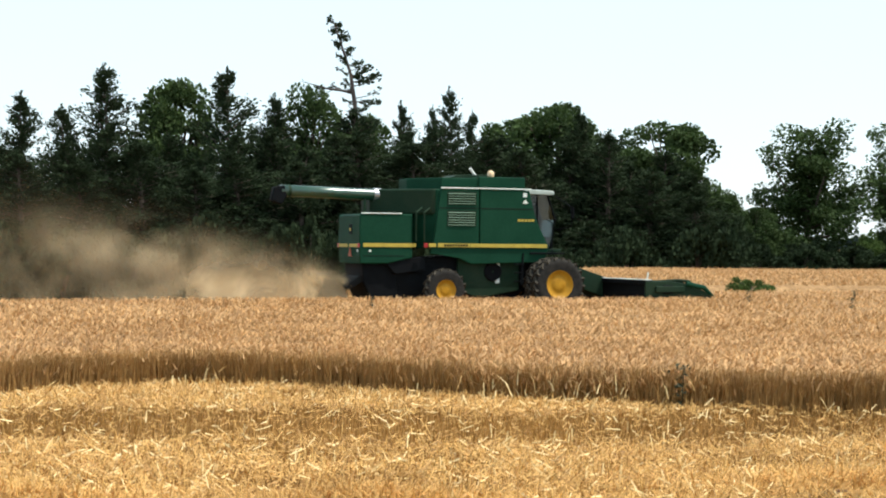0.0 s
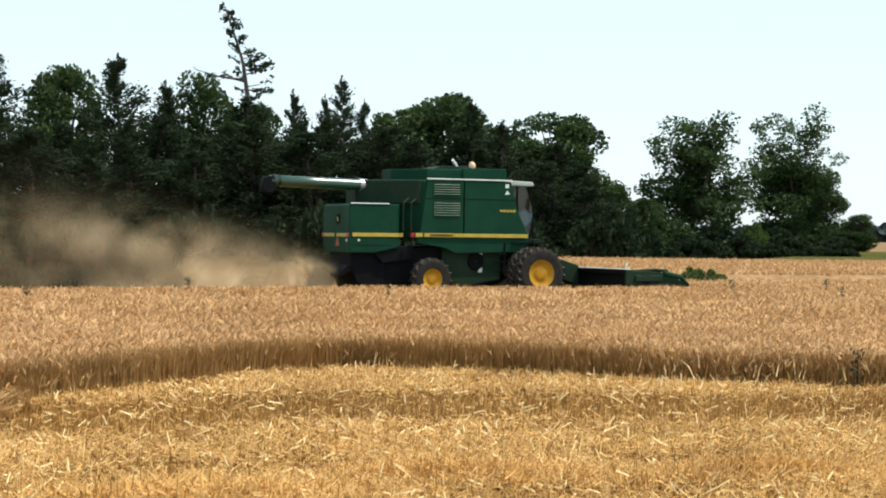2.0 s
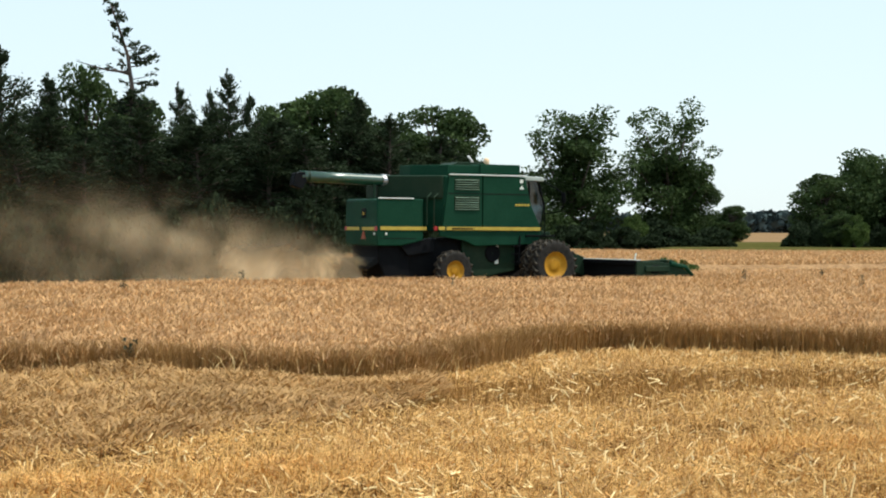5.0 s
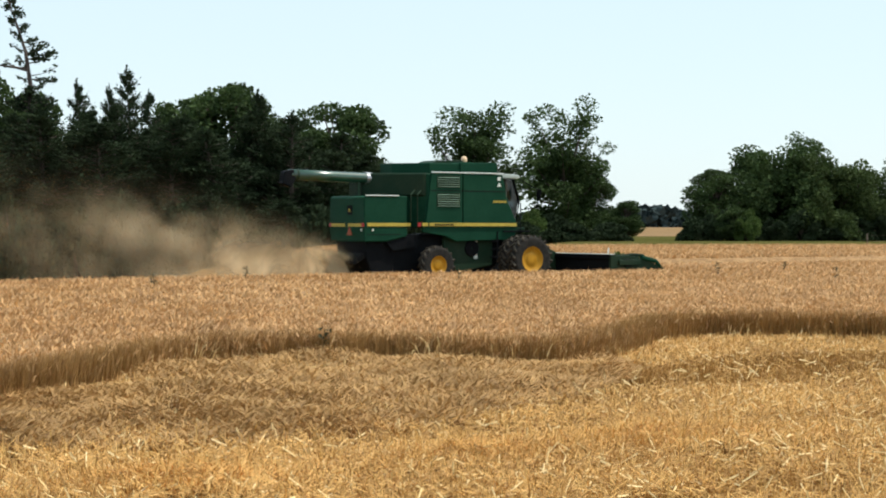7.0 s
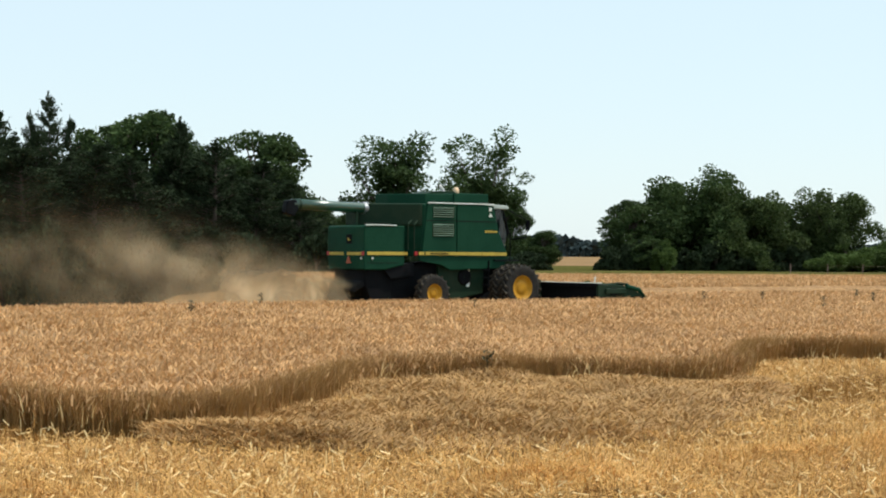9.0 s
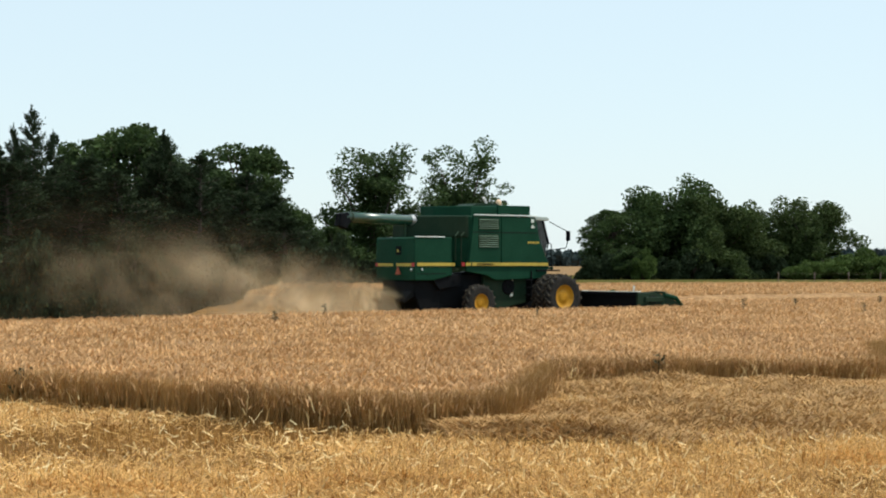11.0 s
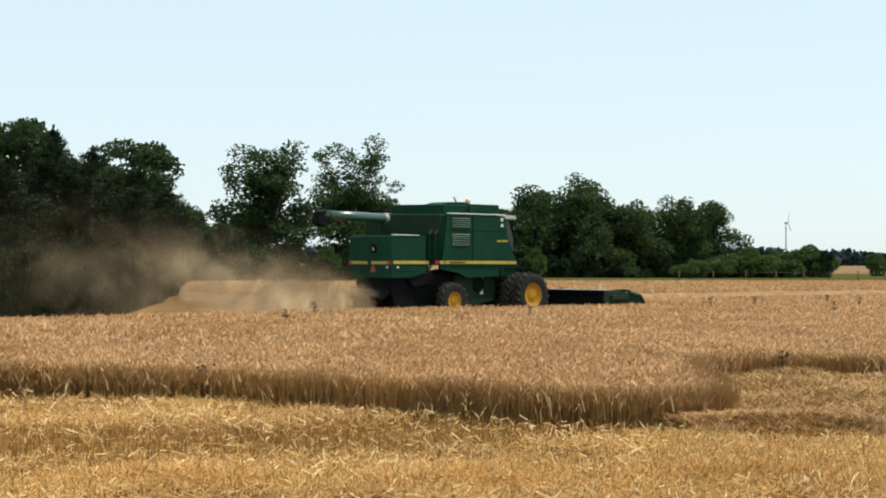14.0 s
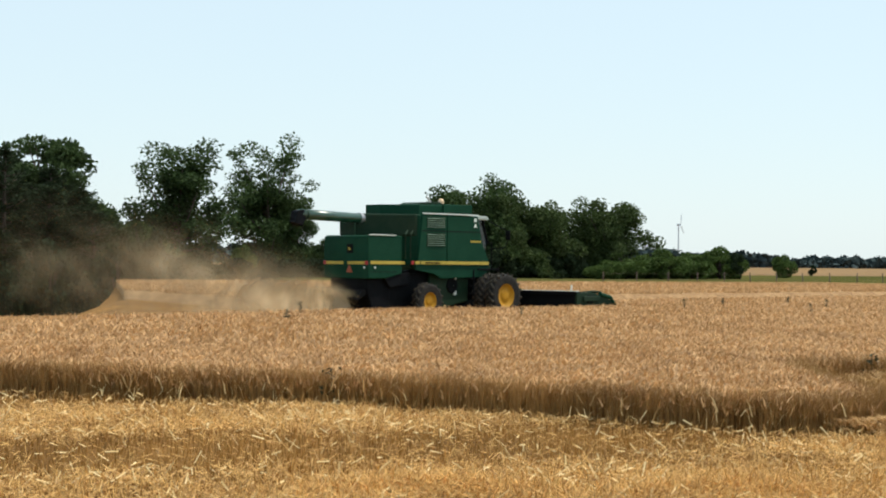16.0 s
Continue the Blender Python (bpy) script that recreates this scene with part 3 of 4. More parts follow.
hp("warning_sticker", prism([(5.9, 3.55), (6.1, 3.55), (6.0, 3.7)], -1.482, -1.468, "y", 0), PALE, panel_front, "pale triangular sticker")
# sun highlight along the panel tops, added as a pale strip
hp("body_edge_highlight", box(2.86, 6.2, -1.50, -1.42, 4.03, 4.075, 0.012), PALE, body, "pale strip painted as the sun highlight on the body's top edge")
for x0 in (2.0, 2.3):
    hp("vertical_pipe", tube([(x0, -1.33, 2.2), (x0, -1.33, 3.2), (x0 + 0.25, -1.2, 3.35)], 0.035, 8), GREEN_DARK, body)
ext = hp("tank_extension", prism([(3.0, -1.1), (6.05, -1.18), (6.05, 1.18), (2.2, 1.18), (2.2, 0.3)], 4.0, 4.42, "z", 0.03), GREEN)
hp("extension_front", prism([(4.35, -1.2), (6.1, -1.2), (6.1, 1.2), (4.35, 1.2)], 4.05, 4.47, "z", 0.03), GREEN, ext)
hp("hinge_flap", prism([(3.4, 4.40), (5.2, 4.40), (4.9, 4.58), (3.8, 4.55)], -0.5, 0.6, "y", 0.02), GREEN_DARK, ext)
hp("exhaust_pipe", tube([(4.6, -0.2, 4.4), (4.6, -0.2, 4.55), (4.38, -0.25, 4.80)], 0.05, 10), WHITE, ext, "bright tilted exhaust pipe")
beacon = hp("beacon", lathe_y([(0.0, -0.14), (0.10, -0.14), (0.12, -0.05), (0.12, 0.05), (0.07, 0.13), (0.0, 0.15)], 16), CREAM, ext, "cream warning beacon", True)
beacon.matrix_local = pose(5.15, -0.3, 4.60, 90)
hp("work_lamp", box(6.05, 6.12, -1.1, -0.9, 4.2, 4.34, 0.02), PALE, ext)

# unloading auger, folded to the rear
auger = hp("unloading_auger", tube([(1.7, 0.30, 3.80), (1.2, 0.30, 3.82), (-0.6, 0.18, 3.86), (-2.45, 0.05, 3.90)], 0.20, 28), AUGER, None, "long green auger tube with sunlit top", True)
hp("collar", tube([(0.95, 0.29, 3.83), (1.25, 0.30, 3.82)], 0.225, 16), STEEL, auger, "pale steel collar")
hp("tube_seam", tube([(-2.2, 0.07, 3.895), (-2.1, 0.07, 3.893)], 0.21, 16), GREEN_DARK, auger)
hp("spout", prism([(-2.35, 4.08), (-2.72, 4.02), (-2.82, 3.55), (-2.45, 3.42), (-2.25, 3.72)], -0.14, 0.24, "y", 0.04), BLACK, auger, "black rubber spout")
hp("auger_cradle", box(0.55, 0.65, 0.12, 0.38, 3.1, 3.68, 0.01), GREEN_DARK, auger)

# cab
cab = hp("cab", prism([(6.2, 1.95), (6.2, 3.9), (7.08, 3.9), (7.38, 3.0), (7.2, 1.95)], -0.86, 0.86, "y", 0.03), GLASS, None, "dark tinted glass cab")
hp("cab_interior", prism([(6.25, 2.0), (6.25, 2.9), (6.7, 3.6), (6.8, 2.45), (7.1, 2.4), (7.1, 2.0)], -0.78, 0.78, "y", 0.02), CABLIN, cab)
hp("cab_roof", prism([(6.1, 3.9), (6.1, 4.08), (7.22, 4.04), (7.34, 3.94), (7.24, 3.88)], -1.05, 1.05, "y", 0.03), ROOF, cab, "pale dusty cab roof")
hp("rear_wall", box(6.16, 6.24, -0.9, 0.9, 1.95, 3.9, 0.01), BLACK, cab)
for yy in (-0.88, 0.88):
    hp("pillar", tube([(7.1, yy, 3.9), (7.40, yy, 3.0), (7.22, yy, 1.95)], 0.04, 8), BLACK, cab)
    hp("pillar", tube([(6.7, yy, 3.9), (6.75, yy, 1.95)], 0.03, 8), BLACK, cab)
hp("cab_floor", box(6.15, 7.6, -1.0, 1.0, 1.85, 1.96, 0.02), GREEN_DARK, cab)
mirror = hp("mirror", box(7.62, 7.68, -1.95, -1.72, 3.05, 3.45, 0.02), BLACK, cab, "black wing mirror")
hp("mirror_arm", tube([(7.4, -0.95, 2.65), (7.65, -1.7, 2.75), (7.65, -1.84, 3.1)], 0.022, 6), BLACK, mirror)
hp("mirror_arm", tube([(7.4, -0.95, 3.85), (7.65, -1.84, 3.42)], 0.018, 6), BLACK, mirror)
hp("handrail", tube([(7.05, -1.45, 1.8), (7.05, -1.45, 2.9), (6.85, -1.4, 3.0)], 0.022, 8), BLACK, cab)
hp("platform", box(6.2, 7.5, -1.5, -0.95, 1.78, 1.84, 0.01), BLACK, cab)

# chassis and underbody
chassis = hp("chassis", prism([(0.8, 1.5), (6.9, 1.95), (7.2, 1.1), (5.6, 0.12), (3.0, 0.10), (1.2, 0.12)], -1.0, 1.0, "y", 0.04), BLACK, None, "dusty black underbody")
hp("side_shield", prism([(3.6, 1.6), (5.9, 1.7), (5.9, 0.5), (4.4, 0.22), (3.6, 0.5)], -1.18, -1.02, "y", 0.03), GREEN_DARK, chassis)
hp("side_shield", prism([(0.9, 1.5), (2.4, 1.7), (2.4, 1.2), (1.3, 1.05)], -1.2, -1.05, "y", 0.03), BLACK, chassis)
hp("straw_spreader", prism([(0.15, 1.45), (1.5, 1.45), (1.4, 0.12), (0.5, 0.12), (0.2, 0.8)], -1.05, 1.05, "y", 0.05), BLACK, chassis, "black straw spreader under the hood")
hp("spreader_deflector", prism([(0.1, 1.0), (0.4, 0.9), (-0.25, 0.55), (-0.35, 0.62)], -0.95, 0.95, "y", 0.01), DARK, chassis)
hp("rear_axle", tube([(2.93, -1.6, 0.53), (2.93, 1.6, 0.53)], 0.12, 10), BLACK, chassis)
hp("front_axle", tube([(6.95, -2.1, 0.73), (6.95, 2.1, 0.73)], 0.18, 12), BLACK, chassis)
hp("final_drive", box(6.7, 7.2, -1.3, -1.05, 0.6, 1.6, 0.04), GREEN_DARK, chassis)
hp("pulley", lathe_y([(0.05, -1.24), (0.3, -1.24), (0.34, -1.2), (0.05, -1.18)], 24), BLACK, chassis).location = (4.9, 0, 1.15)
hp("belt_guard", box(5.0, 5.15, -1.22, -1.17, 0.75, 1.6, 0.01), PALE, chassis)
ladder = hp("ladder_rail", tube([(5.95, -1.45, 1.8), (5.85, -1.55, 0.7)], 0.03, 8), BLACK, chassis)
for k in range(3):
    hp("rung", box(5.6, 5.95, -1.56, -1.45, 0.8 + 0.3 * k, 0.84 + 0.3 * k, 0.01), BLACK, chassis)


# wheels
def wheel(name, x, y, r, w, rim_r, lugs, side):
    tyre_prof = [(rim_r, -w * 0.42), (r * 0.80, -w * 0.5), (r * 0.93, -w * 0.48), (r * 0.965, -w * 0.3), (r * 0.97, 0), (r * 0.965, w * 0.3), (r * 0.93, w * 0.48), (r * 0.80, w * 0.5), (rim_r, w * 0.42)]
    ty = hp("wheel", lathe_y(tyre_prof, 48), RUBBER, None, "black lugged tyre on a yellow rim", True)
    ty.location = (x, y, r - 0.19)
    bm = bmesh.new()
    for k in range(lugs):
        for sd, off in ((1, 0.0), (-1, 0.5)):
            th = (k + off) * math.tau / lugs
            own = bmesh.new()
            bmesh.ops.create_cube(own, size=1.0)
            m = Matrix.Rotation(-th, 4, "Y") @ Matrix.Translation((r * 0.965, sd * w * 0.26, 0)) @ Matrix.Rotation(sd * 0.75, 4, "X") @ Matrix.Diagonal((r * 0.12, w * 0.64, r * 0.075, 1))
            bmesh.ops.transform(own, matrix=m, verts=own.verts)
            own2 = bpy.data.meshes.new("tmp")
            own.to_mesh(own2)
            own.free()
            bm.from_mesh(own2)
            bpy.data.meshes.remove(own2)
    hp("tread", bm, TREAD, ty, "dusty tread lugs")
    s = -1 if side < 0 else 1
    prof = [(rim_r + 0.01, s * w * 0.43), (rim_r * 0.93, s * w * 0.40), (rim_r * 0.88, s * w * 0.30), (rim_r * 0.55, s * w * 0.24), (rim_r * 0.5, s * w * 0.27), (rim_r * 0.22, s * w * 0.3), (0.001, s * w * 0.3)]
    rim = hp("rim", lathe_y(prof, 40), RIM, ty, "dusty yellow steel rim, coloured dimmer for shade", True)
    for k in range(8):
        th = k * math.tau / 8
        cx, cz = rim_r * 0.36 * math.cos(th), rim_r * 0.36 * math.sin(th)
        hp("wheel_nut", box(cx - 0.016, cx + 0.016, s * w * 0.285 - 0.02, s * w * 0.285 + 0.02, cz - 0.016, cz + 0.016, 0), RIM, rim)
    return ty


for s in (-1, 1):
    wheel("wheel", 6.95, s * 2.18, 0.92, 0.48, 0.49, 20, s)
    wheel("wheel", 6.95, s * 1.55, 0.92, 0.48, 0.49, 22, s)
    wheel("wheel", 2.93, s * 1.68, 0.72, 0.40, 0.35, 16, s)

# feeder house and header
hp("feeder_house", prism([(7.0, 1.75), (7.2, 1.0), (9.4, 0.25), (9.4, 1.0)], -0.7, 0.7, "y", 0.03), GREEN_DARK)
header = hp("header", prism([(9.4, 0.15), (9.45, 0.78), (9.6, 0.82), (9.62, 0.3), (11.2, 0.1), (11.2, 0.06), (9.6, 0.08)], -4.15, 4.15, "y", 0.012), BLACK, None, "wide dusty dark green grain header")
hp("top_beam", box(9.35, 9.62, -4.18, 4.18, 0.76, 0.92, 0.02), BLACK, header)
for s in (-1, 1):
    hp("end_panel", prism([(9.35, 0.1), (9.35, 0.88), (10.3, 0.88), (11.1, 0.76), (11.9, 0.42), (11.95, 0.1)], s * 4.16 - 0.06, s * 4.16 + 0.06, "y", 0.02), GREEN_DARK, header, "dusty green crop divider end panel")
    hp("reel_arm", tube([(9.6, s * 4.05, 0.85), (10.6, s * 4.05, 0.92), (11.15, s * 4.05, 0.88)], 0.05, 8), GREEN_DARK, header)
    hp("divider_nose", tube([(10.9, s * 4.2, 0.80), (11.6, s * 4.22, 0.66), (12.15, s * 4.22, 0.2)], [0.10, 0.09, 0.02], 10), GREEN, header)
    hp("reel_end", lathe_y([(0.10, s * 4.0 - 0.03), (0.36, s * 4.0 - 0.03), (0.38, s * 4.0), (0.36, s * 4.0 + 0.03), (0.10, s * 4.0 + 0.03)], 24), GREEN_DARK, header).location = (10.75, 0, 0.5)
reel = hp("reel_shaft", tube([(10.75, -4.0, 0.5), (10.75, 4.0, 0.5)], 0.07, 10), GREEN_DARK, header)
for k in range(6):
    th = k * math.tau / 6 + 0.3
    bx, bz = 10.75 + 0.36 * math.cos(th), 0.5 + 0.36 * math.sin(th)
    hp("reel_bat", box(bx - 0.03, bx + 0.03, -3.98, 3.98, bz - 0.03, bz + 0.03, 0.008), GREEN_DARK, header)
# added pale strip: the bright line of a sunlit reel bat
hp("header_edge_highlight", box(9.36, 9.60, -4.17, 4.17, 0.922, 0.95, 0.008), PALE, header, "pale strip painted as the sunlit line along the header top")
hp("header_auger", tube([(10.2, -4.0, 0.42), (10.2, 4.0, 0.42)], 0.2, 14), BLACK, header)
hp("hose_guard", tube([(9.7, -3.6, 0.9), (9.75, -3.6, 1.18)], 0.03, 8), PALE, header, "pale marker post")
hp("gearbox", box(10.0, 10.35, -4.3, -4.1, 0.45, 0.75, 0.03), BLACK, header)
hp("drive_shield", box(9.7, 10.8, -4.32, -4.2, 0.5, 0.72, 0.03), GREEN_DARK, header)

# ---- chaff blown out behind ----
def chaff(n, reach, power, z0, rise, s0, s1, wide, fade):
    """Fine flakes that stream back from the spreader and drift apart."""
    s = rng.uniform(0, 1, n) ** power * reach
    k = rng.normal(0, 1, (n, 3))
    puff = 0.85 + 0.25 * np.sin(s * 0.9 + 0.5) + 0.12 * np.sin(s * 2.3 + k[:, 1] * 0.4)
    lx = -0.25 - s + 0.3 * np.minimum(k[:, 0], 0.4) * (0.3 + 0.1 * s)
    ly = (0.35 + wide * s) * k[:, 1]
    lz = z0 + rise * s + np.where(k[:, 2] > 0, (s0 + s1 * s) * puff, 0.30 + 0.05 * s) * k[:, 2]
    keep = (lz > 0.05) & (rng.random(n) < np.exp(-s / fade))
    return np.stack([lx, ly, lz], 1)[keep]


cs, sn = math.cos(radians(HEAD)), math.sin(radians(HEAD))
hx, hy = -2.82 - 0.342 * 1.3, 59.62 + 0.94 * 1.3

def flakes(name, loc, lo, hi, mat, parent=None):
    n = len(loc)
    pts = np.stack([hx + cs * loc[:, 0] - sn * loc[:, 1], hy + sn * loc[:, 0] + cs * loc[:, 1], loc[:, 2]], 1)
    size = rng.uniform(lo, hi, n)[:, None]
    v = np.stack([pts + rng.normal(0, 1, (n, 3)) * size for _ in range(3)], 1).reshape(-1, 3)
    return stuff_mesh(name, v, np.arange(3 * n).reshape(n, 3), mat, parent)


cloud = tagged(flakes("chaff_cloud", chaff(130000, 7, 1.6, 0.72, 0.02, 0.13, 0.08, 0.06, 2.6), 0.004, 0.008, CHAFF), "tan cloud of chaff and dust blown behind the harvester", "dust cloud", kind="stuff")
for k in range(4):
    y0 = (k - 1.5) / 1.5
    sv, zv = np.meshgrid(np.linspace(0.0, 19, 130), np.linspace(0.03, 5.6, 40))
    yv = y0 * (0.55 + 0.10 * sv) + (0.12 + 0.03 * sv) * np.sin(sv * (0.9 + 0.13 * k) + k * 1.7 + 0.8 * zv) + 0.10 * sv ** 0.5 * np.sin(zv * 1.9 + k)
    v = np.stack([-sv.ravel(), yv.ravel(), zv.ravel()], 1)
    i = (np.arange(39)[:, None] * 130 + np.arange(129)).ravel()
    veil = stuff_mesh("dust_drift", v, np.stack([i, i + 1, i + 131, i + 130], 1), DUST)
    veil.matrix_world = Matrix.Translation((hx, hy, 0)) @ pose(0, 0, 0, 0, 0, HEAD)
    veil.parent = cloud
    for p in veil.data.polygons:
        p.use_smooth = True

# ---- trees ----
def tufts(p, d, size, spread=0.5):
    """Small bent foliage sprays: two triangles each, pointing along d."""
    n = len(p)
    d = d / (np.linalg.norm(d, axis=1)[:, None] + 1e-6)
    r = rng.normal(0, 1, (n, 3))
    sd = np.cross(d, r)
    sd /= np.linalg.norm(sd, axis=1)[:, None] + 1e-6
    nn = np.cross(d, sd)
    s = size[:, None]
    v = np.stack([p - d * s * 0.5, p + sd * s * spread + nn * s * 0.15, p + d * s * 0.6, p - sd * s * spread + nn * s * 0.15], 1).reshape(-1, 3)
    i = np.arange(n)[:, None] * 4
    return v, np.concatenate([i + np.array([0, 1, 2]), i + np.array([0, 2, 3])])


def make_tree(name, trunk_bm, v, f, mat, label, category, group):
    ob = empty(name, Matrix.Identity(4), label, category, group)
    part("trunk", trunk_bm, BARK, ob, "", True)
    stuff_mesh("crown", v, f, mat, ob)
    return ob


def cedar(seed, h=10.0, r=2.4, sparse=0.0):
    """Ragged, pointed evergreen: whorls of upswept boughs round one stem."""
    g = np.random.default_rng(seed)
    bend = g.normal(0, 0.25, 2)
    stem = [(bend[0] * (u ** 2), bend[1] * (u ** 2), h * u) for u in np.linspace(0, 0.97, 8)]
    bm = tube(stem, [0.20 * (1 - u) + 0.02 for u in np.linspace(0, 0.97, 8)], 7)
    P_, D_, S_ = [], [], []
    nb = 125
    for i in range(nb):
        u = 0.02 + 0.97 * (i / nb) ** 0.85
        az = g.uniform(0, math.tau)
        env = (1 - u) ** 0.74 * (0.75 + 0.25 * min(1, u / 0.15)) * r * 1.5
        length = env * g.uniform(0.42, 1.35) + 0.14
        up = g.uniform(0.1, 0.6) + 0.5 * u
        m = int((50 + 70 * (1 - u)) * (1 - sparse))
        q = g.uniform(0.12, 1, m) ** 0.7
        bx, by = np.cos(az), np.sin(az)
        px = bend[0] * u * u + bx * length * q
        py = bend[1] * u * u + by * length * q
        pz = u * h + length * q * up * 0.55
        jit = g.normal(0, 0.07 + 0.045 * length, (m, 3))
        P_.append(np.stack([px, py, pz], 1) + jit)
        D_.append(np.stack([bx + g.normal(0, 0.5, m), by + g.normal(0, 0.5, m), 0.55 + g.normal(0, 0.4, m)], 1))
        S_.append(g.uniform(0.13, 0.30, m) * (0.75 + 0.4 * (1 - u)))
        tube([(bend[0] * u * u, bend[1] * u * u, u * h), (bend[0] * u * u + bx * length * 0.8, bend[1] * u * u + by * length * 0.8, u * h + length * 0.8 * up * 0.55)], [0.035, 0.01], 4, bm)
    q = g.uniform(0, 1, 60)
    P_.append(np.stack([bend[0] + g.normal(0, 0.05, 60), bend[1] + g.normal(0, 0.05, 60), h * (0.93 + 0.1 * q)], 1))
    D_.append(np.stack([g.normal(0, 0.4, 60), g.normal(0, 0.4, 60), np.ones(60)], 1))
    S_.append(np.full(60, 0.16))
    v, f = tufts(np.concatenate(P_), np.concatenate(D_), np.concatenate(S_), 0.26)
    return make_tree("cedar_tree", bm, v, f, CEDAR, "dark ragged evergreen cedar with a pointed top", "tree", "windbreak trees")


def broadleaf(seed, h=10.0, r=3.6, mat=None, low=0.08, lobes=84, label="full green deciduous tree with rounded uneven crown", name="broadleaf_tree", per=230, size=0.19, group="hedgerow trees"):
    """Forked trunk, limbs and a crown of many leafy masses with gaps between."""
    g = np.random.default_rng(seed)
    bm = tube([(0, 0, -0.3), (0.05, 0, h * low), (g.normal(0, 0.2), g.normal(0, 0.2), h * 0.55)], [0.28, 0.2, 0.10], 8)
    P_, D_, S_ = [], [], []
    for i in range(lobes):
        az = i * 2.4 + g.uniform(-0.4, 0.4)
        el = g.uniform(-0.95, 1.0)
        rad = max(0.05, 1 - el * el) ** (0.5 if el > 0 else 0.2) * g.uniform(0.4, 1.0)
        c0 = np.array([math.cos(az) * rad * r * 0.92, math.sin(az) * rad * r * 0.86, h * (low + (1 - low) * (0.50 + 0.42 * el))])
        lr = g.uniform(0.13, 0.26) * (1.3 if lobes < 40 else 1.0) * r * (1.1 if el < 0.3 else 0.9)
        m = int(per * (lr / (0.20 * r)) ** 2)
        d = g.normal(0, 1, (m, 3))
        d /= np.linalg.norm(d, axis=1)[:, None]
        rr = lr * g.uniform(0.35, 1.12, m) ** 0.6
        P_.append(c0 + d * rr[:, None] * np.array([1.15, 1.15, 0.85]))
        D_.append(d + g.normal(0, 0.7, (m, 3)))
        S_.append(g.uniform(0.6, 1.3, m) * size)
        tube([(0, 0, h * low * g.uniform(0.8, 1.6)), tuple(c0 * np.array([0.45, 0.45, 0.8])), tuple(c0)], [0.09, 0.05, 0.02], 5, bm)
    v, f = tufts(np.concatenate(P_), np.concatenate(D_), np.concatenate(S_), 0.5)
    return make_tree(name, bm, v, f, mat or LEAF, label, "shrub" if name == "shrub" else "tree", group)


def snag(seed=5, h=10.0):
    """Tall half-bare conifer: leafy below, a thin one-sided top above the others."""
    g = np.random.default_rng(seed)
    stem = [(0, 0, 0), (0.02, 0, h * 0.5), (0.1, 0, h * 0.68), (-0.08, 0, h * 0.8), (-0.50, 0, h * 0.93), (-0.78, 0, h)]
    bm = tube(stem, [0.2, 0.12, 0.085, 0.06, 0.035, 0.012], 7)
    P_, D_, S_ = [], [], []

    def bough(z, x0, dx, dz, dy, leaf, thick=0.03):
        pts = [(x0, 0, z), (x0 + dx * 0.5, dy * 0.5, z + dz * 0.3), (x0 + dx, dy, z + dz)]
        tube(pts, [thick, thick * 0.6, 0.008], 5, bm)
        q = g.uniform(0.25, 1, leaf)
        P_.append(np.stack([x0 + dx * q, dy * q, z + dz * q ** 1.4], 1) + g.normal(0, 0.06, (leaf, 3)))
        D_.append(np.stack([np.full(leaf, dx) + g.normal(0, 0.4, leaf), g.normal(0, 0.5, leaf), 0.4 + g.normal(0, 0.4, leaf)], 1))
        S_.append(g.uniform(0.08, 0.18, leaf))
    for i in range(80):
        u = 0.1 + 0.56 * i / 80
        az = g.uniform(0, math.tau)
        ln = 1.5 * (1 - u) ** 0.6 * g.uniform(0.6, 1.3)
        bough(u * h, 0.03, math.cos(az) * ln, 0.3 * ln, math.sin(az) * ln, 50)
    for i in range(13):
        z = 0.66 + 0.33 * i / 13
        x0 = float(np.interp(z, [0.5, 0.68, 0.8, 0.93, 1], [0.02, 0.1, -0.08, -0.50, -0.78]))
        ln = (1.05 - z) * 2.2 * g.uniform(0.2, 1.35) + 0.10
        bough(z * h, x0, ln * g.choice([1.0, 0.8, -0.5]), 0.25 * ln + 0.1, g.normal(0, 0.5) * ln, 16, 0.022)
    for z, dx, dz, leaf in ((0.70, 0.95, -0.05, 70), (0.73, -0.9, 0.35, 14), (0.735, -1.9, 0.38, 12), (0.755, 0.9, 0.35, 60), (0.77, 1.0, 0.30, 90), (0.79, 0.75, 0.35, 70), (0.80, -0.55, 0.25, 22),
                            (0.83, 0.45, 0.2, 40), (0.85, -0.35, 0.2, 30), (0.88, 0.30, 0.12, 40), (0.90, -0.28, 0.15, 34), (0.93, 0.25, 0.1, 40), (0.95, -0.22, 0.12, 34), (0.97, 0.18, 0.08, 34), (0.985, -0.16, 0.08, 30)):
        x0 = float(np.interp(z, [0.5, 0.68, 0.8, 0.93, 1], [0.02, 0.1, -0.08, -0.50, -0.78]))
        bough(z * h, x0, dx, dz, g.normal(0, 0.25), leaf, 0.055 if dx < -0.8 else 0.028)
    v, f = tufts(np.concatenate(P_), np.concatenate(D_), np.concatenate(S_), 0.35)
    return make_tree("cedar_tree", bm, v, f, CEDAR, "tall half-bare conifer with a thin windswept top", "tree", "windbreak trees")


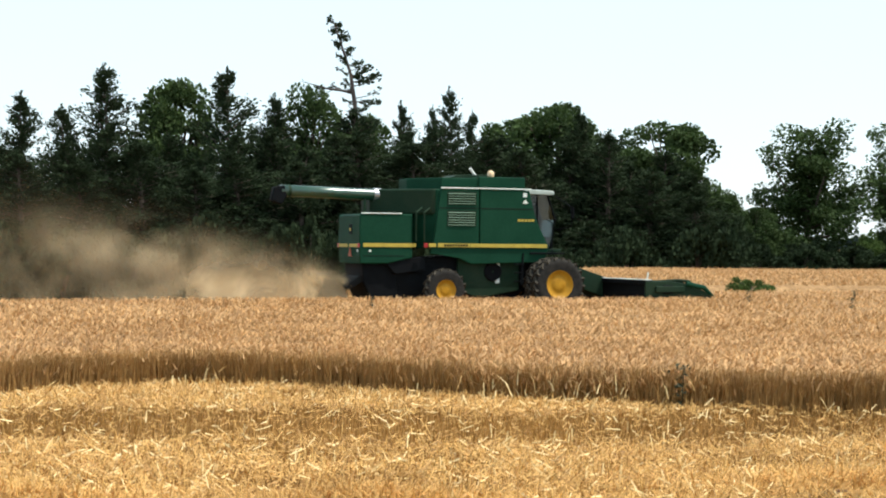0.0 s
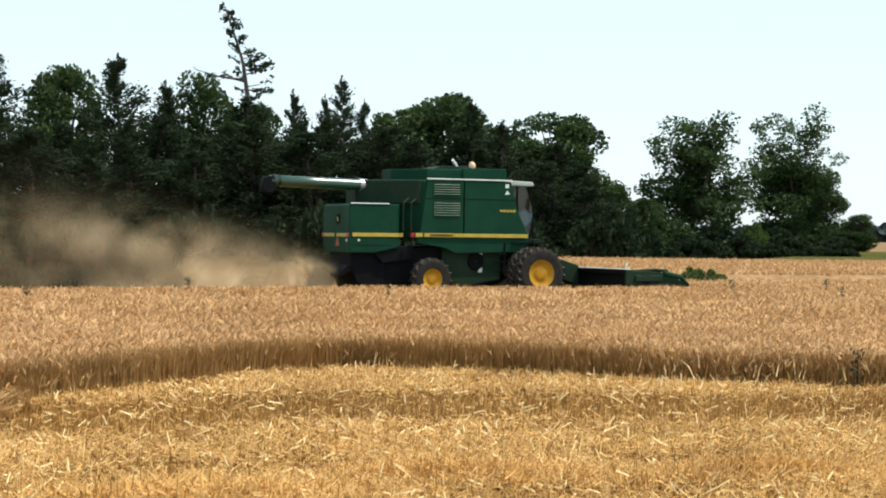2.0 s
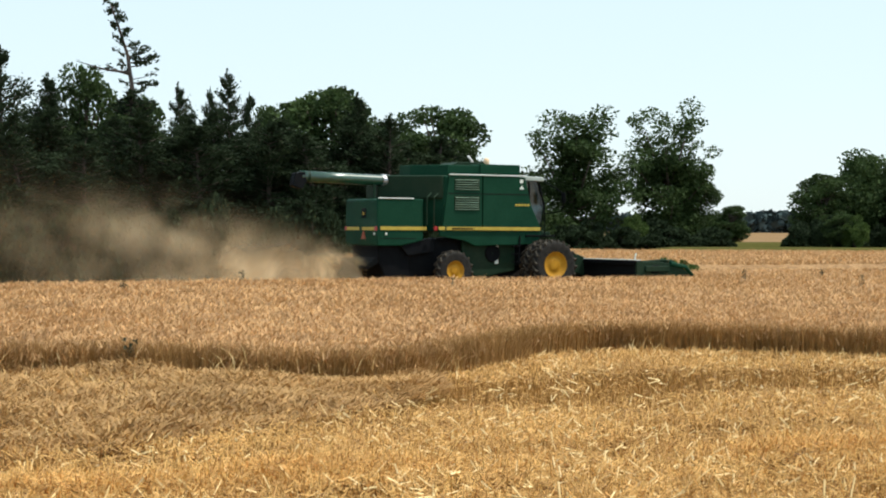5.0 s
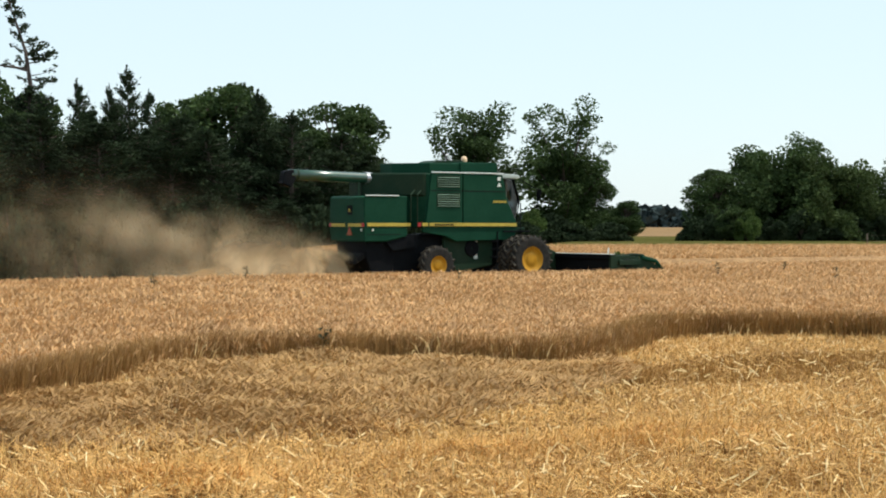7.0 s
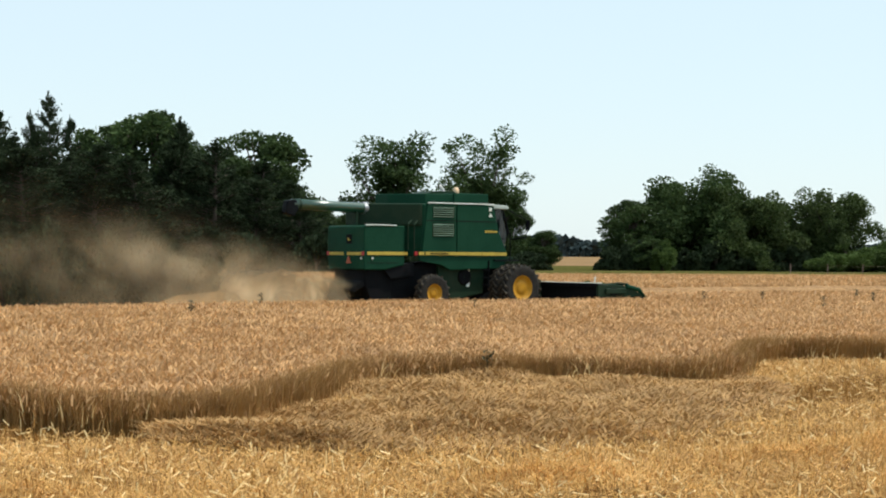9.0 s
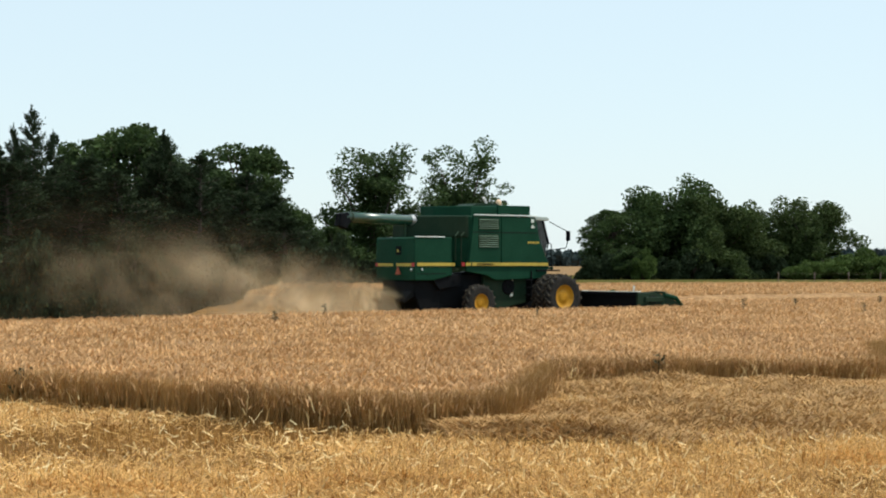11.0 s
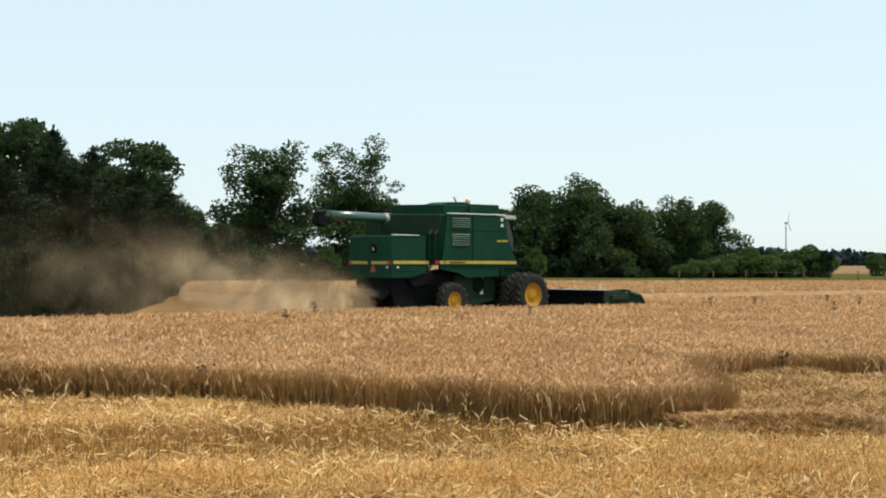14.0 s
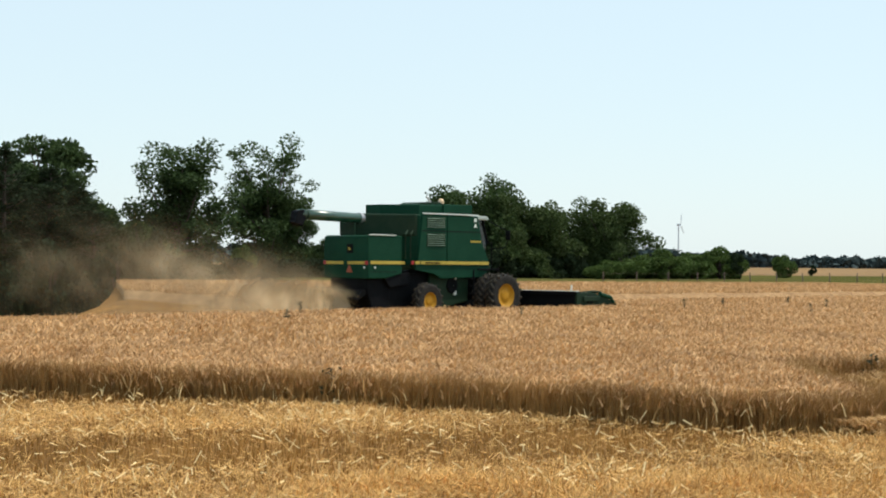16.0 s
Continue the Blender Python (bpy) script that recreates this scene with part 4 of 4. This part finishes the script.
def spreading(seed, h=10.0, r=4.0, mat=None, limbs=14, low=0.1, size=0.18, per=110, label="tall open deciduous tree with leaf clumps on forked limbs"):
    """Open crown: leaf clumps strung along the outer half of long limbs, sky showing between."""
    g = np.random.default_rng(seed)
    bm = tube([(0, 0, -0.3), (0.06, 0, h * low), (g.normal(0, 0.15), g.normal(0, 0.15), h * 0.6)], [0.26, 0.20, 0.08], 8)
    P_, D_, S_ = [], [], []
    for i in range(limbs):
        az = i * 2.4 + g.uniform(-0.5, 0.5)
        up = ((i + 0.5) / limbs) ** 0.8
        out = r * (1.0 - 0.55 * up ** 2.5) * g.uniform(0.72, 0.95)
        tip = np.array([math.cos(az) * out, math.sin(az) * out, h * (0.10 + 0.80 * up) * g.uniform(0.93, 1.04)])
        foot = np.array([0, 0, h * (low + 0.35 * up)])
        knee = foot * 0.5 + tip * 0.5 + np.array([0, 0, -0.04 * h])
        tube([tuple(foot), tuple(knee), tuple(tip)], [0.11, 0.07, 0.02], 6, bm)
        for k in range(12):
            q = g.uniform(0.22, 1.08)
            c0 = foot * (1 - q) ** 2 + 2 * knee * q * (1 - q) + tip * q * q + g.normal(0, 0.12, 3) * r * np.array([1, 1, 0.9])
            lr = r * g.uniform(0.10, 0.22)
            m = int(per * (lr / (0.15 * r)) ** 2)
            d = g.normal(0, 1, (m, 3))
            d /= np.linalg.norm(d, axis=1)[:, None]
            P_.append(c0 + d * (lr * g.uniform(0.2, 1.15, m) ** 0.6)[:, None] * np.array([1.2, 1.2, 0.8]))
            D_.append(d + g.normal(0, 0.7, (m, 3)))
            S_.append(g.uniform(0.6, 1.3, m) * size)
    P = np.concatenate(P_)
    P[:, 2] *= 10.0 / np.percentile(P[:, 2], 99.5)
    v, f = tufts(P, np.concatenate(D_), np.concatenate(S_), 0.5)
    ob = make_tree("broadleaf_tree", bm, v, f, mat or LEAF, label, "tree", "hedgerow trees")
    return ob


KINDS = {
    "airy": ([spreading(s) for s in (61, 62)], 10.0, 3.25),
    "oak": ([spreading(65, r=6.0, limbs=19, size=0.26, per=150, label="broad dark green deciduous tree with a domed crown")], 10.0, 5.2),
    "willow": ([spreading(67, r=6.0, limbs=19, size=0.26, per=150, mat=MIDLEAF, label="lighter olive-green rounded deciduous tree"), spreading(68, r=6.0, limbs=16, size=0.26, per=150, mat=MIDLEAF, label="lighter olive-green rounded deciduous tree")], 10.0, 5.2),
    "cedar": ([cedar(s) for s in (11, 12, 13, 14, 15)], 10.0, 1.75),
    "broadleaf": ([broadleaf(s) for s in (21, 22, 23, 24)], 9.5, 2.5),
    "shrub": ([broadleaf(s, h=4.6, mat=BRIGHTLEAF, low=0.03, lobes=16, per=200, size=0.30, label="bright green rounded shrub", name="shrub") for s in (31, 32)], 4.6, 3.6),
    "thicket": ([broadleaf(s, h=4.6, mat=CEDAR, low=0.02, lobes=22, per=130, size=0.46, label="dark green undergrowth thicket below the trees", name="shrub", group="undergrowth") for s in (51, 52)], 4.6, 2.9),
    "darkbush": ([broadleaf(41, h=5.5, mat=CEDAR, low=0.02, lobes=16, per=260, size=0.35, label="small dark evergreen bush", name="shrub")], 5.5, 3.6),
    "snag": ([snag()], 10.0, 1.45),
}
TREES = [
    ("cedar", -71.7, 246.0, 24.7, 4.8),
    ("cedar", -67.3, 250.0, 27.5, 4.8),
    ("cedar", -59.3, 244.0, 27.4, 4.3),
    ("cedar", -51.8, 240.0, 25.2, 3.5),
    ("cedar", -46.0, 242.0, 30.9, 4.8),
    ("cedar", -29.7, 242.0, 30.6, 4.8),
    ("cedar", -23.5, 248.0, 27.5, 3.6),
    ("cedar", -5.4, 244.0, 26.4, 2.7),
    ("cedar", -1.3, 245.0, 25.8, 1.9),
    ("cedar", 1.3, 243.0, 28.2, 2.7),
    ("cedar", 4.3, 246.0, 25.3, 2.2),
    ("cedar", 18.9, 240.0, 25.1, 3.1),
    ("cedar", -63.5, 228.0, 16.1, 5.9),
    ("cedar", -54.2, 226.0, 18.2, 5.5),
    ("cedar", -46.6, 228.0, 17.3, 5.5),
    ("cedar", -39.2, 230.0, 20.1, 5.8),
    ("cedar", -31.1, 222.0, 16.1, 5.4),
    ("cedar", -25.1, 226.0, 18.5, 5.8),
    ("cedar", -18.0, 224.0, 17.3, 5.4),
    ("cedar", -10.7, 230.0, 21.4, 5.9),
    ("cedar", -3.2, 228.0, 20.2, 5.5),
    ("cedar", 5.6, 229.0, 20.4, 5.5),
    ("cedar", 12.2, 228.0, 19.2, 5.5),
    ("cedar", 21.5, 229.0, 21.6, 4.4),
    ("cedar", 26.7, 226.0, 16.5, 5.1),
    ("cedar", 32.7, 225.0, 12.6, 4.4),
    ("cedar", 34.8, 222.0, 8.8, 3.2),
    ("cedar", -46.8, 212.0, 10.0, 4.1),
    ("cedar", -32.8, 210.0, 9.4, 4.1),
    ("cedar", -21.5, 212.0, 9.9, 4.1),
    ("cedar", -6.5, 214.0, 10.4, 4.1),
    ("cedar", 8.0, 214.0, 10.5, 4.8),
    ("cedar", 19.2, 216.0, 9.9, 4.9),
    ("cedar", -68.1, 236.0, 20.6, 4.7),
    ("cedar", -64.5, 239.0, 17.9, 4.8),
    ("cedar", -58.7, 234.0, 19.4, 4.7),
    ("cedar", -54.8, 236.0, 16.9, 4.7),
    ("cedar", -51.0, 239.0, 20.4, 4.8),
    ("cedar", -45.6, 234.0, 22.1, 4.7),
    ("cedar", -41.6, 236.0, 19.5, 4.7),
    ("cedar", -37.6, 239.0, 21.4, 4.8),
    ("cedar", -32.5, 234.0, 18.5, 4.7),
    ("cedar", -28.3, 236.0, 21.9, 4.7),
    ("cedar", -24.2, 239.0, 22.6, 4.8),
    ("cedar", -19.3, 234.0, 19.6, 4.7),
    ("cedar", -15.1, 236.0, 21.4, 4.7),
    ("cedar", -10.8, 239.0, 18.9, 4.8),
    ("cedar", -6.2, 234.0, 21.9, 4.7),
    ("cedar", -1.8, 236.0, 22.6, 4.7),
    ("cedar", 2.6, 239.0, 20.0, 4.8),
    ("cedar", 6.9, 234.0, 21.4, 4.7),
    ("cedar", 11.4, 236.0, 18.9, 4.7),
    ("cedar", 16.0, 239.0, 22.4, 4.8),
    ("cedar", 20.1, 234.0, 20.4, 4.7),
    ("cedar", 24.7, 236.0, 17.7, 4.7),
    ("cedar", 29.5, 239.0, 19.2, 4.8),
    ("cedar", 33.2, 234.0, 15.8, 4.7),
    ("broadleaf", -38.5, 252.0, 29.7, 6.1),
    ("broadleaf", -19.4, 252.0, 29.0, 5.7),
    ("broadleaf", 16.3, 252.0, 26.7, 8.5),
    ("broadleaf", 31.4, 246.0, 23.9, 7.0),
    ("broadleaf", -11.8, 255.0, 25.1, 4.9),
    ("broadleaf", 7.9, 256.0, 24.1, 5.0),
    ("snag", -12.7, 243.0, 38.3, 5.5),
    ("airy", 51.6, 248.0, 20.2, 8.3),
    ("airy", 66.9, 250.0, 20.5, 7.0),
    ("broadleaf", 71.0, 252.0, 11.5, 3.2),
    ("broadleaf", 43.3, 240.0, 9.7, 3.1),
    ("broadleaf", 75.3, 246.0, 6.1, 2.2),
    ("broadleaf", 39.0, 243.0, 12.1, 3.9),
    ("oak", 98.8, 242.0, 14.8, 8.6),
    ("broadleaf", 87.3, 240.0, 10.5, 3.7),
    ("willow", 105.0, 236.0, 12.5, 6.9),
    ("willow", 119.8, 236.0, 12.2, 7.0),
    ("broadleaf", 115.1, 241.0, 9.2, 3.1),
    ("broadleaf", 86.2, 230.0, 4.8, 2.2),
    ("shrub", 57.1, 235.0, 4.4, 2.1),
    ("shrub", 126.0, 234.0, 3.9, 3.9),
    ("shrub", 138.5, 240.0, 4.1, 3.3),
    ("shrub", 151.0, 250.0, 4.5, 2.4),
    ("shrub", 87.1, 228.0, 4.3, 1.9),
    ("shrub", 131.5, 236.0, 2.5, 3.0),
    ("shrub", 124.1, 236.0, 3.0, 3.0),
    ("shrub", 116.7, 226.0, 4.8, 4.5),
    ("shrub", 121.5, 224.0, 4.4, 4.3),
    ("shrub", 131.9, 230.0, 4.7, 4.2),
    ("shrub", 141.6, 236.0, 5.0, 4.1),
    ("shrub", 110.1, 222.0, 3.5, 2.9),
    ("shrub", 142.9, 240.0, 3.9, 3.1),
    ("shrub", 126.1, 232.0, 4.7, 3.4),
    ("shrub", 173.2, 260.0, 4.1, 2.5),
    ("shrub", 145.3, 245.0, 4.5, 2.8),
    ("darkbush", 142.7, 233.0, 4.3, 1.8),
    ("darkbush", 236.6, 330.0, 2.6, 1.0),
    ("darkbush", 103.5, 225.0, 0.5, 1.0),
    ("thicket", 37.0, 238.0, 5.8, 2.1),
    ("thicket", 40.5, 238.0, 6.3, 2.1),
    ("thicket", 43.9, 238.0, 3.5, 2.1),
    ("thicket", 47.4, 238.0, 4.1, 2.1),
    ("thicket", 51.0, 238.0, 4.7, 2.1),
    ("thicket", 54.5, 238.0, 2.0, 2.1),
    ("thicket", 58.1, 238.0, 2.8, 2.1),
    ("thicket", 61.6, 238.0, 3.9, 2.1),
    ("thicket", 65.3, 238.0, 1.6, 2.1),
    ("thicket", 68.9, 238.0, 2.7, 2.1),
    ("thicket", 31.7, 228.0, 5.7, 2.1),
    ("thicket", 34.9, 228.0, 6.0, 2.1),
    ("thicket", 38.0, 228.0, 4.8, 2.1),
    ("thicket", 41.2, 228.0, 5.0, 2.1),
    ("thicket", 44.3, 228.0, 3.7, 2.1),
    ("thicket", 47.6, 228.0, 3.9, 2.1),
    ("thicket", 50.8, 228.0, 2.7, 2.1),
    ("thicket", 54.0, 228.0, 3.1, 2.1),
    ("thicket", 57.3, 228.0, 2.0, 2.1),
    ("thicket", 60.6, 228.0, 2.6, 2.1),
    ("thicket", 63.9, 228.0, 1.8, 2.1),
    ("thicket", 67.2, 228.0, 2.6, 2.1),
    ("shrub", 13.2, 75.0, 1.25, 1.0),
    ("thicket", 80.2, 232.0, 3.5, 2.0),
    ("thicket", 84.5, 232.0, 4.5, 2.0),
    ("thicket", 88.8, 232.0, 2.4, 2.0),
    ("thicket", 93.1, 232.0, 3.4, 2.0),
    ("thicket", 97.5, 232.0, 4.5, 2.0),
    ("thicket", 102.0, 232.0, 2.4, 2.0),
    ("thicket", 106.5, 232.0, 3.4, 2.0),
    ("thicket", 111.1, 232.0, 4.4, 2.0),
    ("thicket", 115.8, 232.0, 2.3, 2.0),
    ("thicket", 120.5, 232.0, 3.3, 2.0),
    ("thicket", -60.1, 204.0, 6.8, 2.6),
    ("thicket", -56.1, 204.0, 8.3, 2.6),
    ("thicket", -52.0, 204.0, 9.8, 2.6),
    ("thicket", -47.9, 204.0, 6.9, 2.6),
    ("thicket", -43.8, 204.0, 8.4, 2.6),
    ("thicket", -39.7, 204.0, 9.9, 2.6),
    ("thicket", -35.7, 204.0, 7.0, 2.6),
    ("thicket", -31.6, 204.0, 8.5, 2.6),
    ("thicket", -27.5, 204.0, 10.0, 2.6),
    ("thicket", -23.4, 204.0, 7.1, 2.6),
    ("thicket", -19.3, 204.0, 8.6, 2.6),
    ("thicket", -15.3, 204.0, 10.1, 2.6),
    ("thicket", -11.2, 204.0, 7.2, 2.6),
    ("thicket", -7.1, 204.0, 8.7, 2.6),
    ("thicket", -3.0, 204.0, 10.2, 2.6),
    ("thicket", 1.1, 204.0, 7.3, 2.6),
    ("thicket", 5.1, 204.0, 8.8, 2.6),
    ("thicket", 9.2, 204.0, 9.8, 2.6),
    ("thicket", 13.3, 204.0, 6.3, 2.6),
    ("thicket", 17.4, 204.0, 7.3, 2.6),
    ("thicket", 21.5, 204.0, 8.8, 2.6),
    ("thicket", 25.5, 204.0, 5.9, 2.6),
    ("thicket", 29.6, 204.0, 7.1, 2.6),
    ("thicket", 33.7, 204.0, 8.3, 2.6),
    ("broadleaf", 33.2, 243.0, 18.5, 4.2),
    ("broadleaf", 27.0, 244.0, 20.0, 4.4),
]
used = set()
for i, (kind, x, y, h, half) in enumerate(TREES):
    models, h0, r0 = KINDS[kind]
    j = i % len(models)
    zs, rs = h / h0, half / r0
    m = pose(x, y, float(ground_z(x, y)) - 0.1, 0, 0, 0 if kind == "snag" else (i * 77) % 360) @ Matrix.Diagonal((rs, rs, zs, 1))
    if (kind, j) in used:
        copy_thing(models[j], m)
    else:
        used.add((kind, j))
        models[j]["at"] = i
KEPT = [(models[j], i) for kind, (models, h0, r0) in KINDS.items() for j in range(len(models)) if "at" in models[j] for i in [models[j]["at"]]]
for ob, i in KEPT:
    kind, x, y, h, half = TREES[i]
    h0, r0 = KINDS[kind][1:]
    ob.matrix_world = pose(x, y, float(ground_z(x, y)) - 0.1, 0, 0, 0 if kind == "snag" else (i * 77) % 360) @ Matrix.Diagonal((half / r0, half / r0, h / h0, 1))
    del ob["at"]

# far woods along the horizon, with distance haze in their leaf colour
n = 40000
x = rng.uniform(-900, 1900, n)
y = 980 + rng.uniform(0, 60, n) + 0.05 * np.abs(x)
top = 9.0 + 2.2 * np.sin(x * 0.021) + 1.6 * np.sin(x * 0.067 + 2) + 1.0 * np.sin(x * 0.19)
z = rng.uniform(0, 1, n) ** 0.8 * top
v, f = tufts(np.stack([x, y, z], 1), rng.normal(0, 1, (n, 3)), rng.uniform(2.6, 5.6, n), 0.6)
tagged(stuff_mesh("far_woods", v, f, FARLEAF), "far woods on the horizon, distance haze coloured in as blue-green", "woods", kind="stuff")


# wind turbines, white dulled to blue-grey in the colour for distance haze
def turbine(x, y, hub, turn):
    ob = empty("wind_turbine", pose(x, y, 0, 0, 0, 35), "white three-bladed wind turbine on the horizon, coloured blue-grey for haze", "wind turbine", "wind turbines")
    part("tower", tube([(0, 0, 0), (0, 0, hub)], [hub * 0.02, hub * 0.012], 12), TURBINE, ob)
    part("nacelle", box(-hub * 0.015, hub * 0.015, -hub * 0.05, hub * 0.04, hub - hub * 0.01, hub + hub * 0.03, hub * 0.004), TURBINE, ob)
    for k in range(3):
        a_ = turn + k * math.tau / 3
        c_, s_ = math.cos(a_), math.sin(a_)
        part("blade", tube([(0, -hub * 0.055, hub), (hub * 0.2 * c_, -hub * 0.055, hub + hub * 0.2 * s_), (hub * 0.30 * c_, -hub * 0.055, hub + hub * 0.30 * s_)], [hub * 0.008, hub * 0.008, hub * 0.002], 6), TURBINE, ob)
    return ob


turbine(1762.0, 2600.0, 74.0, 1.35)
turbine(3130.0, 4150.0, 66.0, 0.7)

# fence along the pasture
post = part("fence_post", tube([(0, 0, -0.1), (0.01, 0, 0.7), (0.0, 0.01, 1.35)], [0.075, 0.07, 0.06], 7), WOOD)
tagged(post, "weathered wooden fence post at the pasture edge", "fence post", "pasture fence posts")
post.matrix_world = pose(66, 152, 0)
for k in range(1, 26):
    copy_thing(post, pose(66 + k * 4.4 + 0.4 * math.sin(k * 7), 152 + 0.8 * k, 0, 2 * math.sin(k * 3), 2 * math.cos(k * 5), k * 40))
for zz in (0.55, 1.15):
    tagged(part("fence_wire", tube([(66, 152, zz), (120, 162, zz - 0.05), (176, 172, zz)], 0.005, 4), WOOD), "thin sagging fence wire", "fence wire", "pasture fence wires")


# weeds standing out of the wheat
def weed(x, y, h, seed, r=0.05, z0=0.22):
    g = np.random.default_rng(seed)
    m = 46
    p = np.stack([g.normal(0, r, m), g.normal(0, r, m), g.uniform(0.0, h, m)], 1)
    v, f = tufts(p, np.stack([g.normal(0, 1, m), g.normal(0, 1, m), 0.6 + 0 * g.normal(0, 1, m)], 1), g.uniform(0.04, 0.10, m), 0.3)
    ob = part("weed", tube([(0, 0, -0.3), (0.01, 0, h * 0.5), (0.02, 0.01, h)], [0.012, 0.01, 0.004], 5), WEED)
    tagged(stuff_mesh("leaves", v, f, WEED, ob), kind="stuff")
    ob.location = (x, y, z0)
    return tagged(ob, "small dark green weed standing in the wheat", "weed", "weeds in the wheat")


for k, (x, y, h) in enumerate(((-8.0, 54.0, 0.6), (9.9, 56.5, 0.65), (17.6, 57.0, 0.6), (11.9, 51.0, 0.55), (14.0, 59.5, 0.6), (-11.7, 46.0, 0.55), (24.0, 60.0, 0.6), (30.0, 55.0, 0.55), (-2.0, 49.0, 0.5), (21.0, 64.0, 0.6))):
    weed(x, y, h * 0.75, 60 + k)
for k, (x, y) in enumerate(((-21.6, float(smooth_interp(-21.6))), (-11.4, float(smooth_interp(-11.4))), (3.0, float(smooth_interp(3.0))))):
    weed(x, y - 0.12, 0.55, 90 + k, 0.07, 0.05)

# overturned clods in the stubble
for k, (x, y, s) in enumerate(((-5.6, 11.75, 0.17), (-5.0, 11.7, 0.13), (3.2, 14.3, 0.17), (3.9, 14.2, 0.12), (-12.1, 10.1, 0.17), (-11.5, 10.05, 0.12))):
    bm = bmesh.new()
    bmesh.ops.create_icosphere(bm, subdivisions=3, radius=s)
    for vv in bm.verts:
        vv.co *= 1 + 0.45 * noise.noise(vv.co * 9 + Vector((k, 0, 0)))
        vv.co.z *= 0.45
    ob = part("soil_clod", bm, CLOD)
    ob.location = (x, y, s * 0.2)
    tagged(ob, "dark overturned clod of soil and straw", "clod", "soil clods")
